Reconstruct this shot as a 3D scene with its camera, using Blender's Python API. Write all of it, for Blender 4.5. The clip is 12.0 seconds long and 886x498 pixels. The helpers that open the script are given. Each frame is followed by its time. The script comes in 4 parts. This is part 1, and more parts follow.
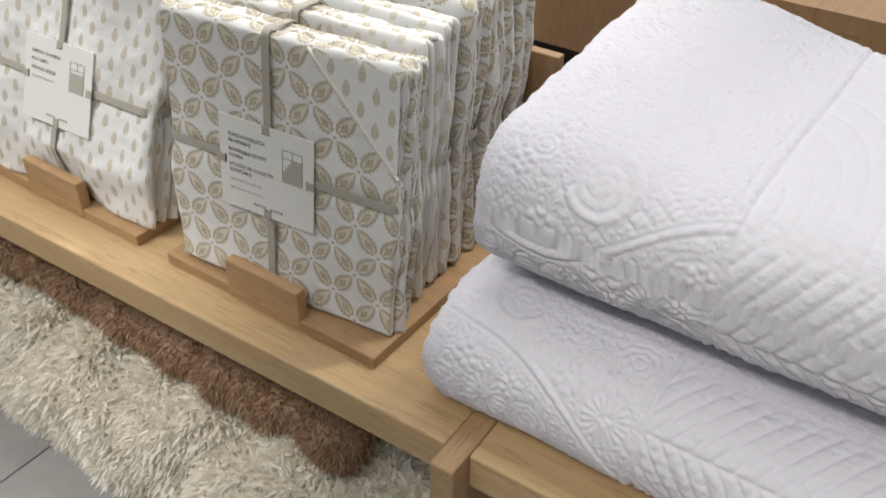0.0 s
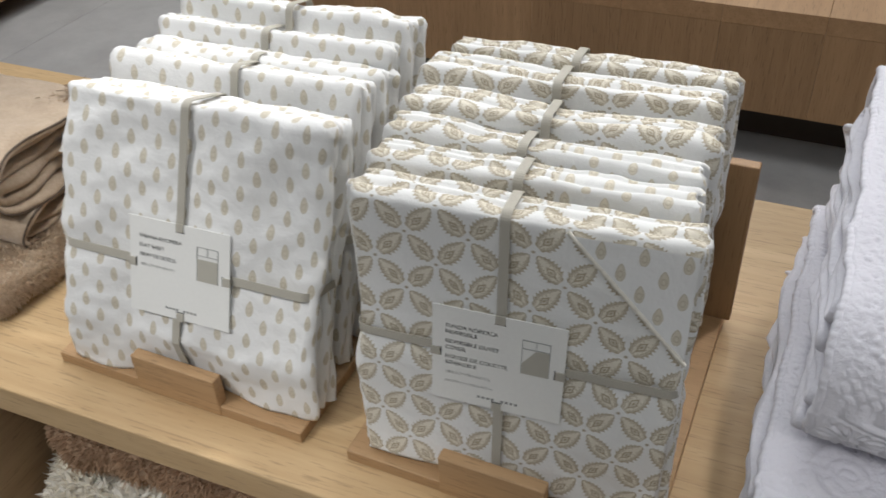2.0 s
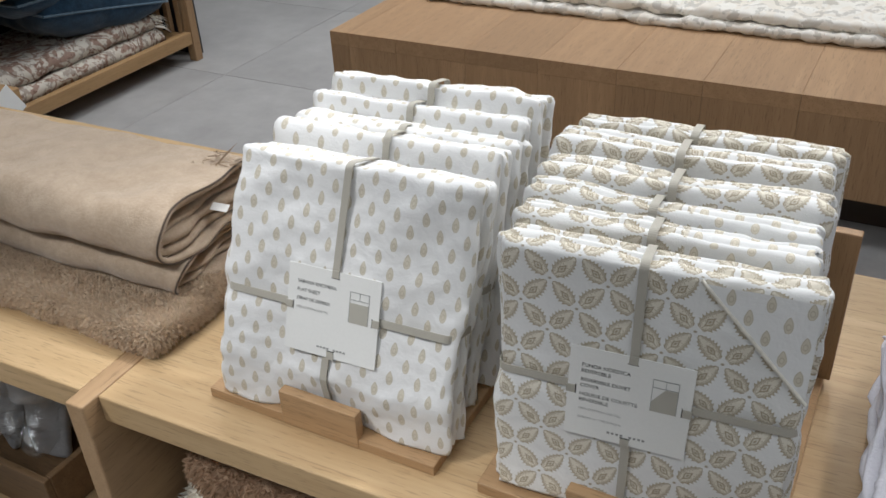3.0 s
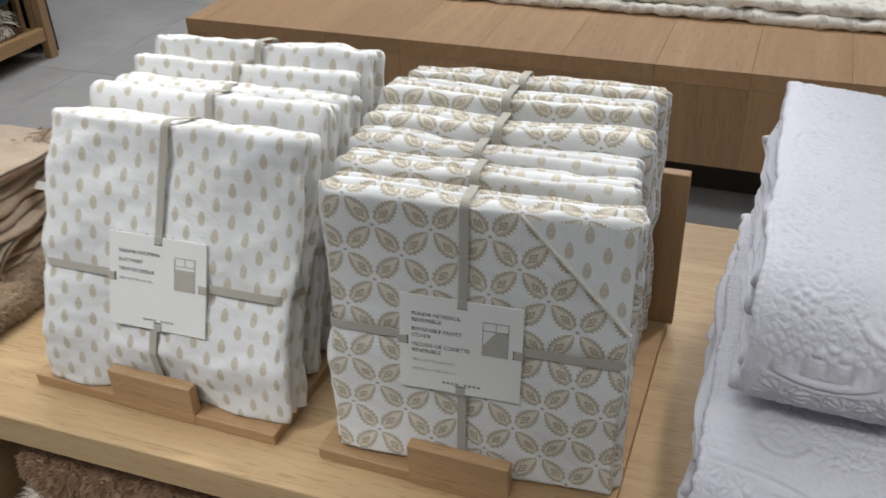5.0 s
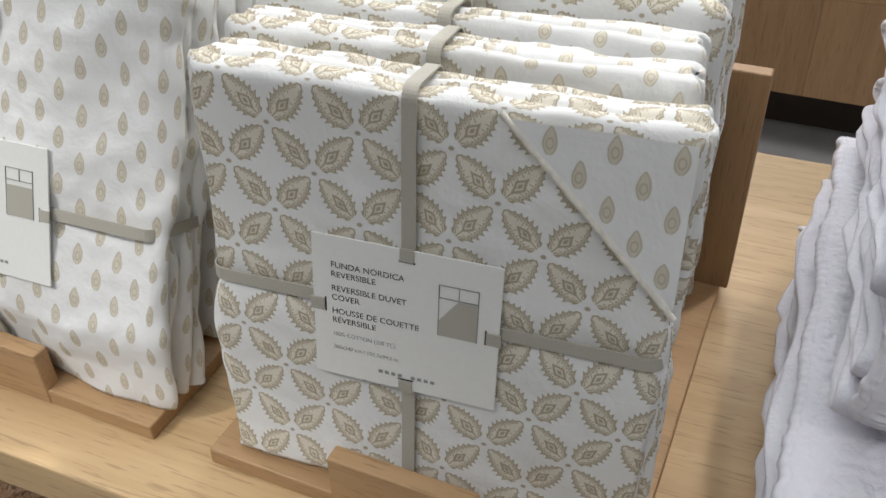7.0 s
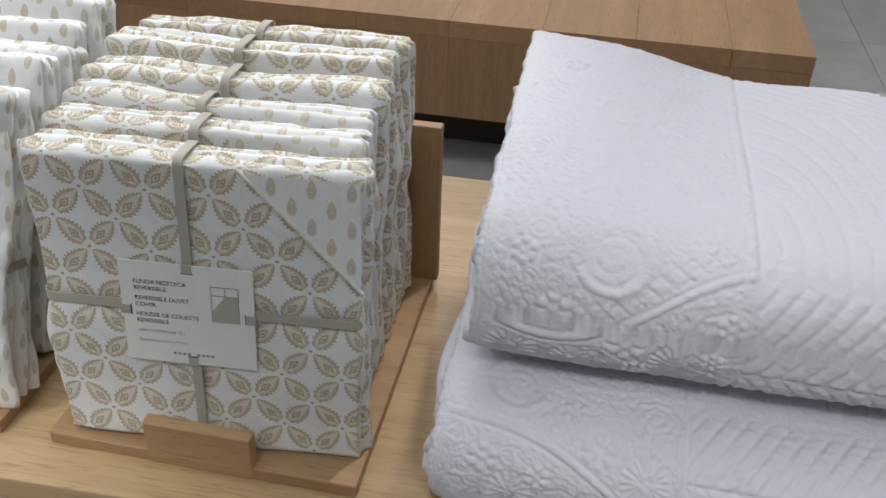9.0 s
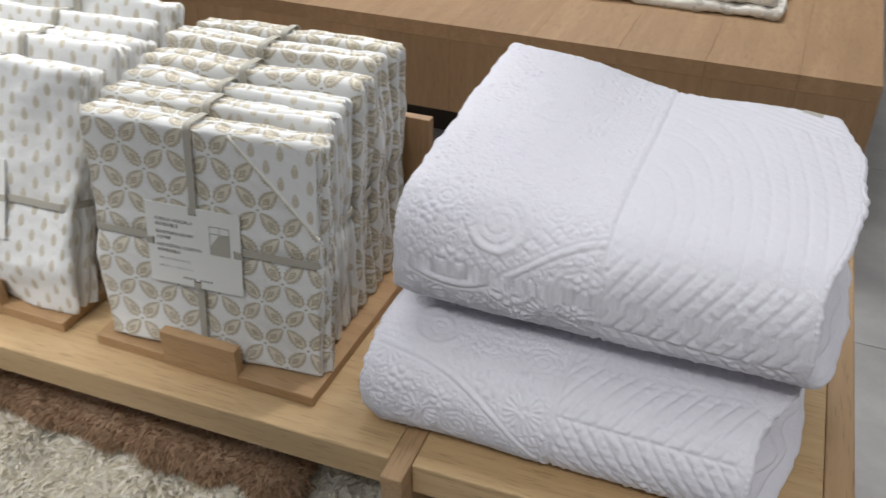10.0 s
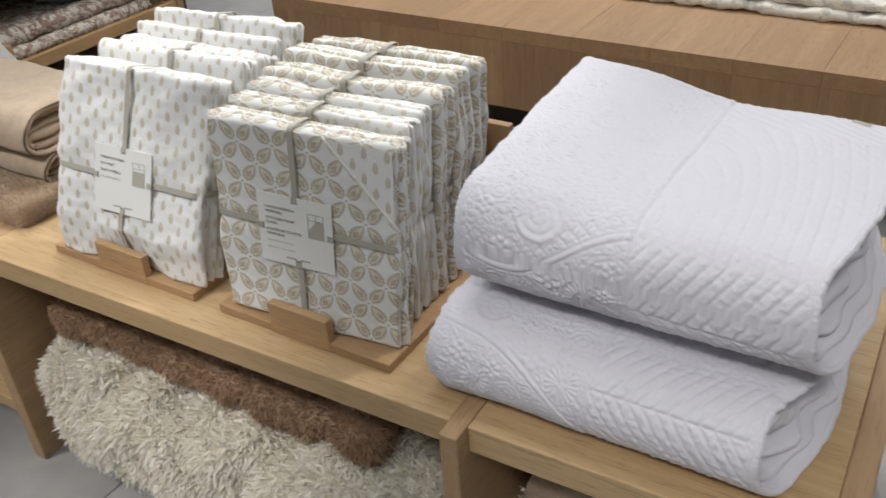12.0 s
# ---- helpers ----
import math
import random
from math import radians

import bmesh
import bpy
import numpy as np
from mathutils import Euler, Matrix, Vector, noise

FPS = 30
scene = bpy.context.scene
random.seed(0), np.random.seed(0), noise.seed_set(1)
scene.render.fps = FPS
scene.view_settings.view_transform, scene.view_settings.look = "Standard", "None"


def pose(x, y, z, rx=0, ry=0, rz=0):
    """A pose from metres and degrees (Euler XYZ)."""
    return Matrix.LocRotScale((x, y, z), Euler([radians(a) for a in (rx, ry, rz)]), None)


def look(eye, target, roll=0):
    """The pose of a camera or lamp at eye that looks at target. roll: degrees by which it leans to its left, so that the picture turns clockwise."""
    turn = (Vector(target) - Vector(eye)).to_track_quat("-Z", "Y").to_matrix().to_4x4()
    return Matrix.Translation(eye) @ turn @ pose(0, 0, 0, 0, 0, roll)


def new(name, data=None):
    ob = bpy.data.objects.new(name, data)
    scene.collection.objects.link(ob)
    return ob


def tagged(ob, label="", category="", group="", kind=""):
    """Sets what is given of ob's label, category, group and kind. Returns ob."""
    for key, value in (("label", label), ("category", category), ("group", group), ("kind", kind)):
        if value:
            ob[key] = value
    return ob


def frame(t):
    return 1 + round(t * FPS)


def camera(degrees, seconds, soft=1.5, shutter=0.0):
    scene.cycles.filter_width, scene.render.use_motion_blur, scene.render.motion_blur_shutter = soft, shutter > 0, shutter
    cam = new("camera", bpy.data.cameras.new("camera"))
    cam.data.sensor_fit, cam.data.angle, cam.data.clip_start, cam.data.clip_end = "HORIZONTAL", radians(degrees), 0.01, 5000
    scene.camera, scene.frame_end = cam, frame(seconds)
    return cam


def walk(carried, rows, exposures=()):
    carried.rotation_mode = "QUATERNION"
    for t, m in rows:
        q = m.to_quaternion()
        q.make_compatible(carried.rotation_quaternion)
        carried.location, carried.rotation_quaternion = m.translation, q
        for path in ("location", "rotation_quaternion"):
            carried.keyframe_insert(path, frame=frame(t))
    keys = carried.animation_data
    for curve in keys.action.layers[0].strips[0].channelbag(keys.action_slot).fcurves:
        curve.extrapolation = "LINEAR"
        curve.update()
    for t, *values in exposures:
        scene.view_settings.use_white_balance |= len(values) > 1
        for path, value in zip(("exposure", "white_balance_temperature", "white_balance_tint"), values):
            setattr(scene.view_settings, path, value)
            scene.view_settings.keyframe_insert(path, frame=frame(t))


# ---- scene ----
cam = camera(52.2, 12.0, soft=1.5, shutter=0.3)
PATH = [
    (0, (0.725, -0.494, 1.094), (-0.193, 0.826, -0.096), 0.5),
    (0.5, (0.641, -0.48, 1.11), (-0.195, 0.918, -0.05), 0.1),
    (1, (0.517, -0.424, 1.118), (-0.314, 0.935, -0.091), -3.1),
    (1.5, (0.408, -0.403, 1.135), (-0.341, 0.968, -0.114), -3.7),
    (2, (0.35, -0.478, 1.167), (-0.347, 0.947, -0.05), -2.9),
    (2.5, (0.317, -0.553, 1.189), (-0.451, 0.897, 0.045), -2.6),
    (2.7, (0.317, -0.575, 1.193), (-0.498, 0.886, 0.097), -2.9),
    (4.3, (0.343, -0.682, 1.219), (-0.498, 0.827, 0.212), -4.1),
    (4.5, (0.355, -0.667, 1.211), (-0.406, 0.873, 0.186), -3.3),
    (5, (0.379, -0.58, 1.139), (-0.254, 0.993, 0.078), -2.1),
    (5.5, (0.381, -0.472, 1.073), (-0.22, 1.038, -0.093), -2.5),
    (6, (0.362, -0.387, 1.007), (-0.256, 1.078, -0.207), -2.3),
    (6.5, (0.346, -0.336, 0.955), (-0.315, 1.11, -0.259), -1.4),
    (6.7, (0.335, -0.322, 0.957), (-0.338, 1.133, -0.239), -1.3),
    (8.3, (0.349, -0.431, 1.075), (-0.123, 1.114, -0.103), -0.1),
    (8.5, (0.388, -0.453, 1.077), (-0.029, 1.121, -0.083), 0.6),
    (9, (0.466, -0.526, 1.113), (0.173, 1.101, -0.013), 2.1),
    (9.5, (0.579, -0.592, 1.145), (0.222, 1.03, 0.032), 1.1),
    (10, (0.718, -0.642, 1.176), (0.09, 0.905, 0.074), 0.2),
    (10.5, (0.778, -0.673, 1.212), (-0.108, 0.754, 0.126), -3.5),
    (10.7, (0.791, -0.673, 1.217), (-0.158, 0.709, 0.128), -4.7),
    (11, (0.817, -0.69, 1.236), (-0.198, 0.658, 0.162), -6.1),
    (11.5, (0.845, -0.706, 1.241), (-0.183, 0.647, 0.185), -6.0),
    (12, (0.872, -0.705, 1.228), (-0.07, 0.693, 0.152), -4.3),
]
EXPOSURES = [(0.0, 0.49, 6670, 10), (0.5, 0.48, 6620, 10), (1.0, 0.35, 6650, 10), (1.5, 0.21, 6500, 10), (2.0, 0.15, 6400, 10), (2.7, 0.22, 6250, 10), (4.3, 0.20, 6200, 10),
             (5.0, 0.14, 6300, 10), (5.5, 0.22, 6250, 10), (6.0, 0.19, 6350, 10), (6.5, 0.46, 6400, 10), (6.7, 0.46, 6400, 10), (8.3, 0.16, 6300, 10), (9.0, 0.16, 6300, 10),
             (9.5, 0.25, 6350, 10), (10.5, 0.36, 6400, 10), (11.0, 0.38, 6450, 10), (12.0, 0.36, 6500, 10)]
walk(cam, [(t, look(eye, target, roll)) for t, eye, target, roll in PATH], EXPOSURES)

# ---- light: ceiling spots of the shop and added soft fill, in a closed room ----
world = bpy.data.worlds.new("shop")
world.use_nodes = True
world.node_tree.nodes["Background"].inputs[0].default_value = (0.9, 0.95, 1, 1)
world.node_tree.nodes["Background"].inputs[1].default_value = 0.01
scene.world = world


def spot(x, y, z, tx, ty, tz, watts, size, angle, colour=(1, 0.972, 0.94)):
    data = bpy.data.lights.new("ceiling_spot", "SPOT")
    data.energy, data.color, data.shadow_soft_size = watts, colour, size
    data.spot_size, data.spot_blend = radians(angle), 0.6
    new("ceiling_spot", data).matrix_world = look((x, y, z), (tx, ty, tz))


def fill_light(x, y, z, sx, sy, watts, colour=(0.955, 0.98, 1.0)):
    data = bpy.data.lights.new("soft_fill_light", "AREA")
    data.shape, data.size, data.size_y, data.energy, data.color = "RECTANGLE", sx, sy, watts, colour
    new("soft_fill_light", data).matrix_world = look((x, y, z), (x, y + 0.001, 0))


spot(0.85, 1.3, 3.1, -0.07, 0.18, 0.6, 145, 0.10, 21)
spot(-0.9, 1.4, 3.1, -0.58, 0.25, 0.5, 55, 0.13, 27)
spot(1.3, -2.0, 3.1, 0.78, 0.1, 0.55, 88, 0.10, 17)
spot(-1.5, -1.8, 3.1, -0.34, 0.0, 0.36, 160, 0.12, 18)
spot(0.1, -1.3, 3.1, 0.0, -0.10, 0.15, 44, 0.08, 13)
spot(-0.2, 3.4, 3.1, -0.2, 2.0, 0.3, 80, 0.12, 70)
spot(-1.6, 1.6, 3.1, -1.8, 2.0, 0.1, 60, 0.12, 75)
spot(2.0, 2.2, 3.1, 1.6, 2.0, 0.1, 36, 0.12, 75)
# unseen soft panels, added overhead to brighten fronts, sides and background
fill_light(0.1, -1.9, 3.2, 3.2, 1.2, 28)
fill_light(-1.0, 0.6, 3.2, 3.0, 1.0, 26)
fill_light(2.6, -0.2, 3.2, 1.0, 3.0, 12)
fill_light(-1.0, 3.4, 3.2, 3.6, 1.0, 60)


# ---- materials ----
class Ex:
    """A number in a node tree: arithmetic on it adds math nodes."""

    def __init__(self, tree, socket):
        self.tree, self.socket = tree, socket

    def op(self, kind, other=None, third=None):
        node = self.tree.nodes.new("ShaderNodeMath")
        node.operation = kind
        for k, v in enumerate((self, other, third)):
            if v is None:
                continue
            if isinstance(v, Ex):
                self.tree.links.new(v.socket, node.inputs[k])
            else:
                node.inputs[k].default_value = v
        return Ex(self.tree, node.outputs[0])

    def __add__(self, o):
        return self.op("ADD", o)

    def __sub__(self, o):
        return self.op("SUBTRACT", o)

    def __mul__(self, o):
        return self.op("MULTIPLY", o)

    def __truediv__(self, o):
        return self.op("DIVIDE", o)

    def rsub(self, c):
        return self.op("MULTIPLY_ADD", -1.0, c)

    def less(self, o, soft):
        """1 where self < o, with a soft step."""
        if isinstance(o, Ex):
            return ((o - self) / soft + 0.5).op("MINIMUM", 1.0).op("MAXIMUM", 0.0)
        return (self.rsub(o) / soft + 0.5).op("MINIMUM", 1.0).op("MAXIMUM", 0.0)


class Mat:
    def __init__(self, name, colour=(0.8, 0.8, 0.8), rough=0.7, metal=0.0, spec=0.4):
        self.m = bpy.data.materials.new(name)
        self.m.use_nodes = True
        self.t = self.m.node_tree
        self.b = self.t.nodes["Principled BSDF"]
        self.b.inputs["Base Color"].default_value = (*colour, 1)
        self.b.inputs["Roughness"].default_value = rough
        self.b.inputs["Metallic"].default_value = metal
        self.b.inputs["Specular IOR Level"].default_value = spec

    def node(self, kind, **ins):
        n = self.t.nodes.new("ShaderNode" + kind)
        for k, v in ins.items():
            s = n.inputs[k.replace("_", " ")]
            if isinstance(v, Ex):
                self.t.links.new(v.socket, s)
            elif isinstance(v, bpy.types.NodeSocket):
                self.t.links.new(v, s)
            else:
                s.default_value = v
        return n

    def coords(self, which="Object"):
        return self.t.nodes.new("ShaderNodeTexCoord").outputs[which]

    def mapped(self, scale, which="Object", rot=(0, 0, 0)):
        return self.node("Mapping", Vector=self.coords(which), Scale=scale, Rotation=rot).outputs[0]

    def noise(self, vec, scale, detail=3.0, rough=0.5, dist=0.0):
        n = self.node("TexNoise", Vector=vec, Scale=scale, Detail=detail, Roughness=rough, Distortion=dist)
        return Ex(self.t, n.outputs[0])

    def rand(self):
        return Ex(self.t, self.t.nodes.new("ShaderNodeObjectInfo").outputs["Random"])

    def mix(self, fac, a, b, kind="MIX"):
        n = self.t.nodes.new("ShaderNodeMix")
        n.data_type, n.blend_type = "RGBA", kind
        for s, v in ((n.inputs[0], fac), (n.inputs[6], a), (n.inputs[7], b)):
            if isinstance(v, Ex):
                self.t.links.new(v.socket, s)
            elif isinstance(v, bpy.types.NodeSocket):
                self.t.links.new(v, s)
            elif isinstance(v, tuple):
                s.default_value = (*v, 1) if len(v) == 3 else v
            else:
                s.default_value = v
        return n.outputs[2]

    def colour(self, socket):
        self.t.links.new(socket, self.b.inputs["Base Color"])
        return self

    def rough(self, ex):
        self.t.links.new(ex.socket, self.b.inputs["Roughness"])
        return self

    def bump(self, ex, strength, dist):
        n = self.node("Bump", Height=ex, Strength=strength, Distance=dist)
        self.t.links.new(n.outputs[0], self.b.inputs["Normal"])
        return self


def wood(name, light, dark, axis, rough=0.5, vary=0.25, fine=1.0):
    """Oak veneer: long grain along the axis, darker pores and slow changes of tone."""
    w = Mat(name, light, rough)
    stretch = [1.0, 1.0, 1.0]
    stretch[axis] = 0.06
    shift = w.node("VectorMath", **{})
    shift.operation = "ADD"
    w.t.links.new(w.coords(), shift.inputs[0])
    r = w.rand() * 17.0
    w.t.links.new(r.socket, shift.inputs[1])
    vec = w.node("Mapping", Vector=shift.outputs[0], Scale=tuple(stretch)).outputs[0]
    broad = w.noise(vec, 9 * fine, 2, 0.5, 1.2)
    rings = (broad * 9.0).op("SINE") * 0.5 + 0.5
    grain = w.noise(vec, 75 * fine, 4, 0.62)
    pores = w.noise(vec, 420 * fine, 2, 0.6)
    f = ((rings - 0.5) * 0.40 + (grain - 0.5) * 1.45 + (broad - 0.5) * 0.9 + 0.55).op("MINIMUM", 1.0).op("MAXIMUM", 0.0)
    c = w.mix(f, dark, light)
    pore = pores.less(0.38, 0.08) * 0.5
    c = w.mix(pore, c, tuple(v * 0.55 for v in dark))
    tone = w.rand() * vary + (1 - vary / 2)
    n = w.node("HueSaturation", Color=c, Value=tone)
    w.colour(n.outputs[0])
    w.rough(grain * 0.2 + (rough - 0.1))
    w.bump(grain * 0.6 + pores * 0.4, 0.12, 0.0006)
    return w.m


OAK_L, OAK_D = (0.60, 0.43, 0.24), (0.45, 0.30, 0.15)
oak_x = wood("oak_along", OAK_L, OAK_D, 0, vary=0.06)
# the same oak darkened for panels and posts: their shade is in the colour
oak_y_shaded = wood("oak_deep_shaded", (0.49, 0.33, 0.185), (0.37, 0.235, 0.125), 1, vary=0.06)
oak_z_shaded = wood("oak_upright_shaded", (0.40, 0.255, 0.135), (0.27, 0.165, 0.085), 2, vary=0.06)
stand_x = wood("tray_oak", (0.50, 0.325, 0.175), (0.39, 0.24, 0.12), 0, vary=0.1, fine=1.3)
# tray oak again, darker: shade on the backboards mixed into the wood tone
stand_z_shaded = wood("tray_oak_upright_shaded", (0.40, 0.245, 0.125), (0.28, 0.165, 0.08), 2, vary=0.1, fine=1.3)
block_y = wood("platform_oak", (0.43, 0.27, 0.145), (0.31, 0.185, 0.095), 1, vary=0.26)
block_z = wood("platform_oak_upright", (0.43, 0.27, 0.145), (0.30, 0.18, 0.092), 2, vary=0.26)
rack_y = wood("rack_oak", (0.46, 0.29, 0.14), (0.33, 0.2, 0.09), 1, vary=0.1)


def cotton(name, base, pattern=None, weave=2600):
    c = Mat(name, base, 0.85, spec=0.2)
    ob = c.coords()
    crease = c.noise(ob, 18, 5, 0.6, 0.6)
    folds = c.noise(ob, 55, 3, 0.6)
    wv = c.noise(ob, weave, 1)
    tint = c.mix(crease * 0.10, base, tuple(v * 0.82 for v in base))
    if pattern:
        mask, line, inner = pattern(c)
        tint = c.mix(mask, tint, inner)
        tint = c.mix(line, tint, (0.36, 0.30, 0.20))
    c.colour(tint)
    c.bump(crease * 0.9 + folds * 0.5 + wv * 0.03, 0.5, 0.006)
    return c.m


def uv_split(c):
    n = c.node("SeparateXYZ", Vector=c.coords("UV"))
    return Ex(c.t, n.outputs[0]), Ex(c.t, n.outputs[1])


def leaves(c):
    """Block-printed leaves on the diagonals of a lattice, tips up, with a dot at each crossing."""
    u, v = uv_split(c)
    wob = c.noise(c.coords("UV"), 140, 2)
    u, v = (u + 0.0021) / 0.0268, (v - u * 0.015 - 0.0042) / 0.0279 + 1.0
    iu, iv = u.op("FLOOR"), v.op("FLOOR")
    fu, fv = u - iu, v - iv
    odd = ((iu + iv) * 0.5).op("FRACT") * 2.0
    odd = odd.op("GREATER_THAN", 0.5)
    x = fu + odd * (fu * -2.0 + 1.0)
    a = (x + fv) * 0.5
    b = (x - fv).op("ABSOLUTE") * 0.5
    s = (a - 0.13) / 0.76
    ridge = ((s * 24.0 - b * 10.0).op("SINE")).op("ABSOLUTE")
    width = (s.op("MAXIMUM", 0.0).op("POWER", 0.55) * s.rsub(1.0).op("MAXIMUM", 0.0).op("POWER", 0.78)) * 0.57
    edge = width * (ridge * -0.32 + 1.16) + (wob - 0.5) * 0.02 - b
    inside = edge.rsub(0.0).less(0.0, 0.02) * s.op("GREATER_THAN", 0.02) * s.op("LESS_THAN", 0.99)
    rim = (edge - 0.016).op("ABSOLUTE").less(0.021, 0.014)
    heart = ((s - 0.38).op("ABSOLUTE") * 0.40 + b)
    core = (heart - 0.074 + (wob - 0.5) * 0.06).op("ABSOLUTE").less(0.020, 0.016)
    dot = heart.less(0.034, 0.02)
    vein = ridge.less(0.25, 0.12) * 0.85 * (b - 0.055).op("GREATER_THAN", 0.0)
    stem = b.less(0.010, 0.012) * s.less(0.22, 0.02)
    inner = (edge - 0.062).op("ABSOLUTE").less(0.012, 0.012) * (b - 0.03).op("GREATER_THAN", 0.0) * 0.9
    rim = rim.op("MAXIMUM", inner)
    line = (rim.op("MAXIMUM", core).op("MAXIMUM", dot)).op("MAXIMUM", vein).op("MAXIMUM", stem) * inside
    du, dv = (fu - 0.5).op("ABSOLUTE").rsub(0.5), (fv - 0.5).op("ABSOLUTE").rsub(0.5)
    r = (du * du + dv * dv * 1.7).op("SQRT")
    knot = r.less(0.062, 0.03) * ((u + 0.5).op("FLOOR") + (v + 0.5).op("FLOOR") * 1.0).op("MULTIPLY", 0.5).op("FRACT").op("LESS_THAN", 0.25)
    return inside * 0.8, (line + knot).op("MINIMUM", 1.0) * 0.85, (0.71, 0.655, 0.535)


def drops(c):
    """Small printed drops in staggered rows."""
    u, v = uv_split(c)
    wob = c.noise(c.coords("UV"), 160, 2)
    u, v = (u + 0.0015) / 0.0325, (v + 0.0060) / 0.0328
    best = None
    for off in (0.0, 0.5):
        fu = (u + off).op("FRACT") - 0.5
        fv = (v + off).op("FRACT") - 0.5
        t = fv / 0.50 + 0.5
        wid = t.op("MAXIMUM", 0.0).op("POWER", 0.6) * t.rsub(1.0).op("MAXIMUM", 0.0).op("POWER", 0.85) * 0.32
        e = wid + (wob - 0.5) * 0.04 - fu.op("ABSOLUTE")
        rr = ((fu * fu) * 2.2 + (fv + 0.05) * (fv + 0.05)).op("SQRT")
        e2 = (rr - 0.085).op("ABSOLUTE").less(0.016, 0.02)
        lo = (e - 0.014).op("ABSOLUTE").less(0.012, 0.02)
        m = e.rsub(0.0).less(0.0, 0.03) * t.op("GREATER_THAN", 0.02) * t.op("LESS_THAN", 0.98)
        best = (m, e2, lo) if best is None else tuple(p.op("MAXIMUM", q) for p, q in zip(best, (m, e2, lo)))
    m, e2, lo = best
    return m * 0.9, (e2 * 0.45 + lo * 0.5) * m, (0.63, 0.58, 0.47)


def both(c):
    """Leaves, with the drop-printed reverse folded out beyond the middle."""
    u, _ = uv_split(c)
    side = u.less(0.168, 0.002)
    (ma, la, ia), (mb, lb, ib) = leaves(c), drops(c)
    return ma * side + mb * side.rsub(1.0), la * side + lb * side.rsub(1.0), ia


leaf_cotton = cotton("leaf_print_cotton", (0.80, 0.80, 0.785), leaves)
both_cotton = cotton("leaf_and_drop_cotton", (0.80, 0.80, 0.785), both)
drop_cotton = cotton("drop_print_cotton", (0.82, 0.82, 0.81), drops)


def quilted(name, base):
    c = Mat(name, base, 0.8, spec=0.25)
    ob = c.coords()
    fine = c.noise(ob, 420, 3, 0.6)
    soft = c.noise(ob, 24, 3)
    c.colour(c.mix(soft * 0.12, base, tuple(v * 0.86 for v in base)))
    c.b.inputs["Sheen Weight"].default_value = 0.15
    c.bump(fine * 0.5 + c.noise(ob, 130, 3) * 1.1, 0.6, 0.002)
    return c.m


quilt_white = quilted("white_quilting", (0.745, 0.735, 0.79))


def woolly(name, a, b, scale=260, bump=0.5):
    c = Mat(name, a, 0.95, spec=0.1)
    ob = c.coords()
    n1, n2 = c.noise(ob, scale, 4, 0.7), c.noise(ob, 45, 5, 0.7)
    c.colour(c.mix(((n1 - 0.5) * 1.3 + (n2 - 0.5) * 1.6 + 0.5).op("MINIMUM", 1.0).op("MAXIMUM", 0.0), a, b))
    c.b.inputs["Sheen Weight"].default_value = 0.3
    c.bump(n1 + n2 * 1.5, bump, 0.002)
    return c.m


camel_wool = woolly("camel_wool", (0.35, 0.265, 0.185), (0.50, 0.395, 0.295))
dark_stitch = woolly("brown_stitching", (0.07, 0.05, 0.035), (0.12, 0.085, 0.06))


def pile(name, root, tip, spread=0.4):
    c = Mat(name, tip, 0.9, spec=0.15)
    isl = Ex(c.t, c.t.nodes.new("ShaderNodeNewGeometry").outputs["Random Per Island"])
    n = c.noise(c.coords(), 14, 2)
    c.colour(c.mix((isl * spread + n * 0.9 - 0.1).op("MINIMUM", 1.0).op("MAXIMUM", 0.0), root, tip))
    tr = c.node("BsdfTranslucent", Color=c.b.inputs["Base Color"].links[0].from_socket)
    mx = c.node("MixShader", Fac=0.42)
    c.t.links.new(c.b.outputs[0], mx.inputs[1])
    c.t.links.new(tr.outputs[0], mx.inputs[2])
    c.t.links.new(mx.outputs[0], c.t.nodes["Material Output"].inputs[0])
    return c.m


cream_pile = pile("cream_shag", (0.90, 0.83, 0.69), (0.97, 0.95, 0.89), 0.9)
brown_pile = pile("brown_pile", (0.33, 0.215, 0.135), (0.55, 0.385, 0.26), 0.8)
taupe_pile = pile("taupe_pile", (0.34, 0.235, 0.16), (0.52, 0.385, 0.28), 0.8)
sand_pile = pile("sand_pile", (0.55, 0.435, 0.31), (0.76, 0.64, 0.50), 0.8)


def band_fabric():
    c = Mat("ribbon_cotton", (0.47, 0.445, 0.385), 0.85, spec=0.2)
    n = c.noise(c.coords(), 900, 2)
    c.colour(c.mix(n, (0.40, 0.375, 0.32), (0.52, 0.495, 0.43)))
    c.bump(n, 0.4, 0.0006)
    return c.m


ribbon_mat = band_fabric()


def plain(name, colour, rough=0.6, metal=0.0, vary=0.12, scale=40.0):
    c = Mat(name, colour, rough, metal)
    n = c.noise(c.coords(), scale, 3)
    c.colour(c.mix(n, tuple(v * (1 - vary) for v in colour), tuple(min(1, v * (1 + vary)) for v in colour)))
    c.bump(n, 0.1, 0.001)
    return c.m


card_mat = plain("card_white", (0.83, 0.83, 0.80), 0.7, vary=0.03, scale=300)
ink = plain("ink_grey", (0.055, 0.055, 0.055), 0.7, vary=0.1)
ink_soft = plain("ink_pale", (0.30, 0.30, 0.29), 0.7, vary=0.1)
icon_grey = plain("icon_grey", (0.46, 0.44, 0.38), 0.7, vary=0.04)
plinth_mat = plain("plinth_dark", (0.045, 0.035, 0.03), 0.6)
wall_mat = plain("wall_paint", (0.62, 0.60, 0.57), 0.8, vary=0.04, scale=3)
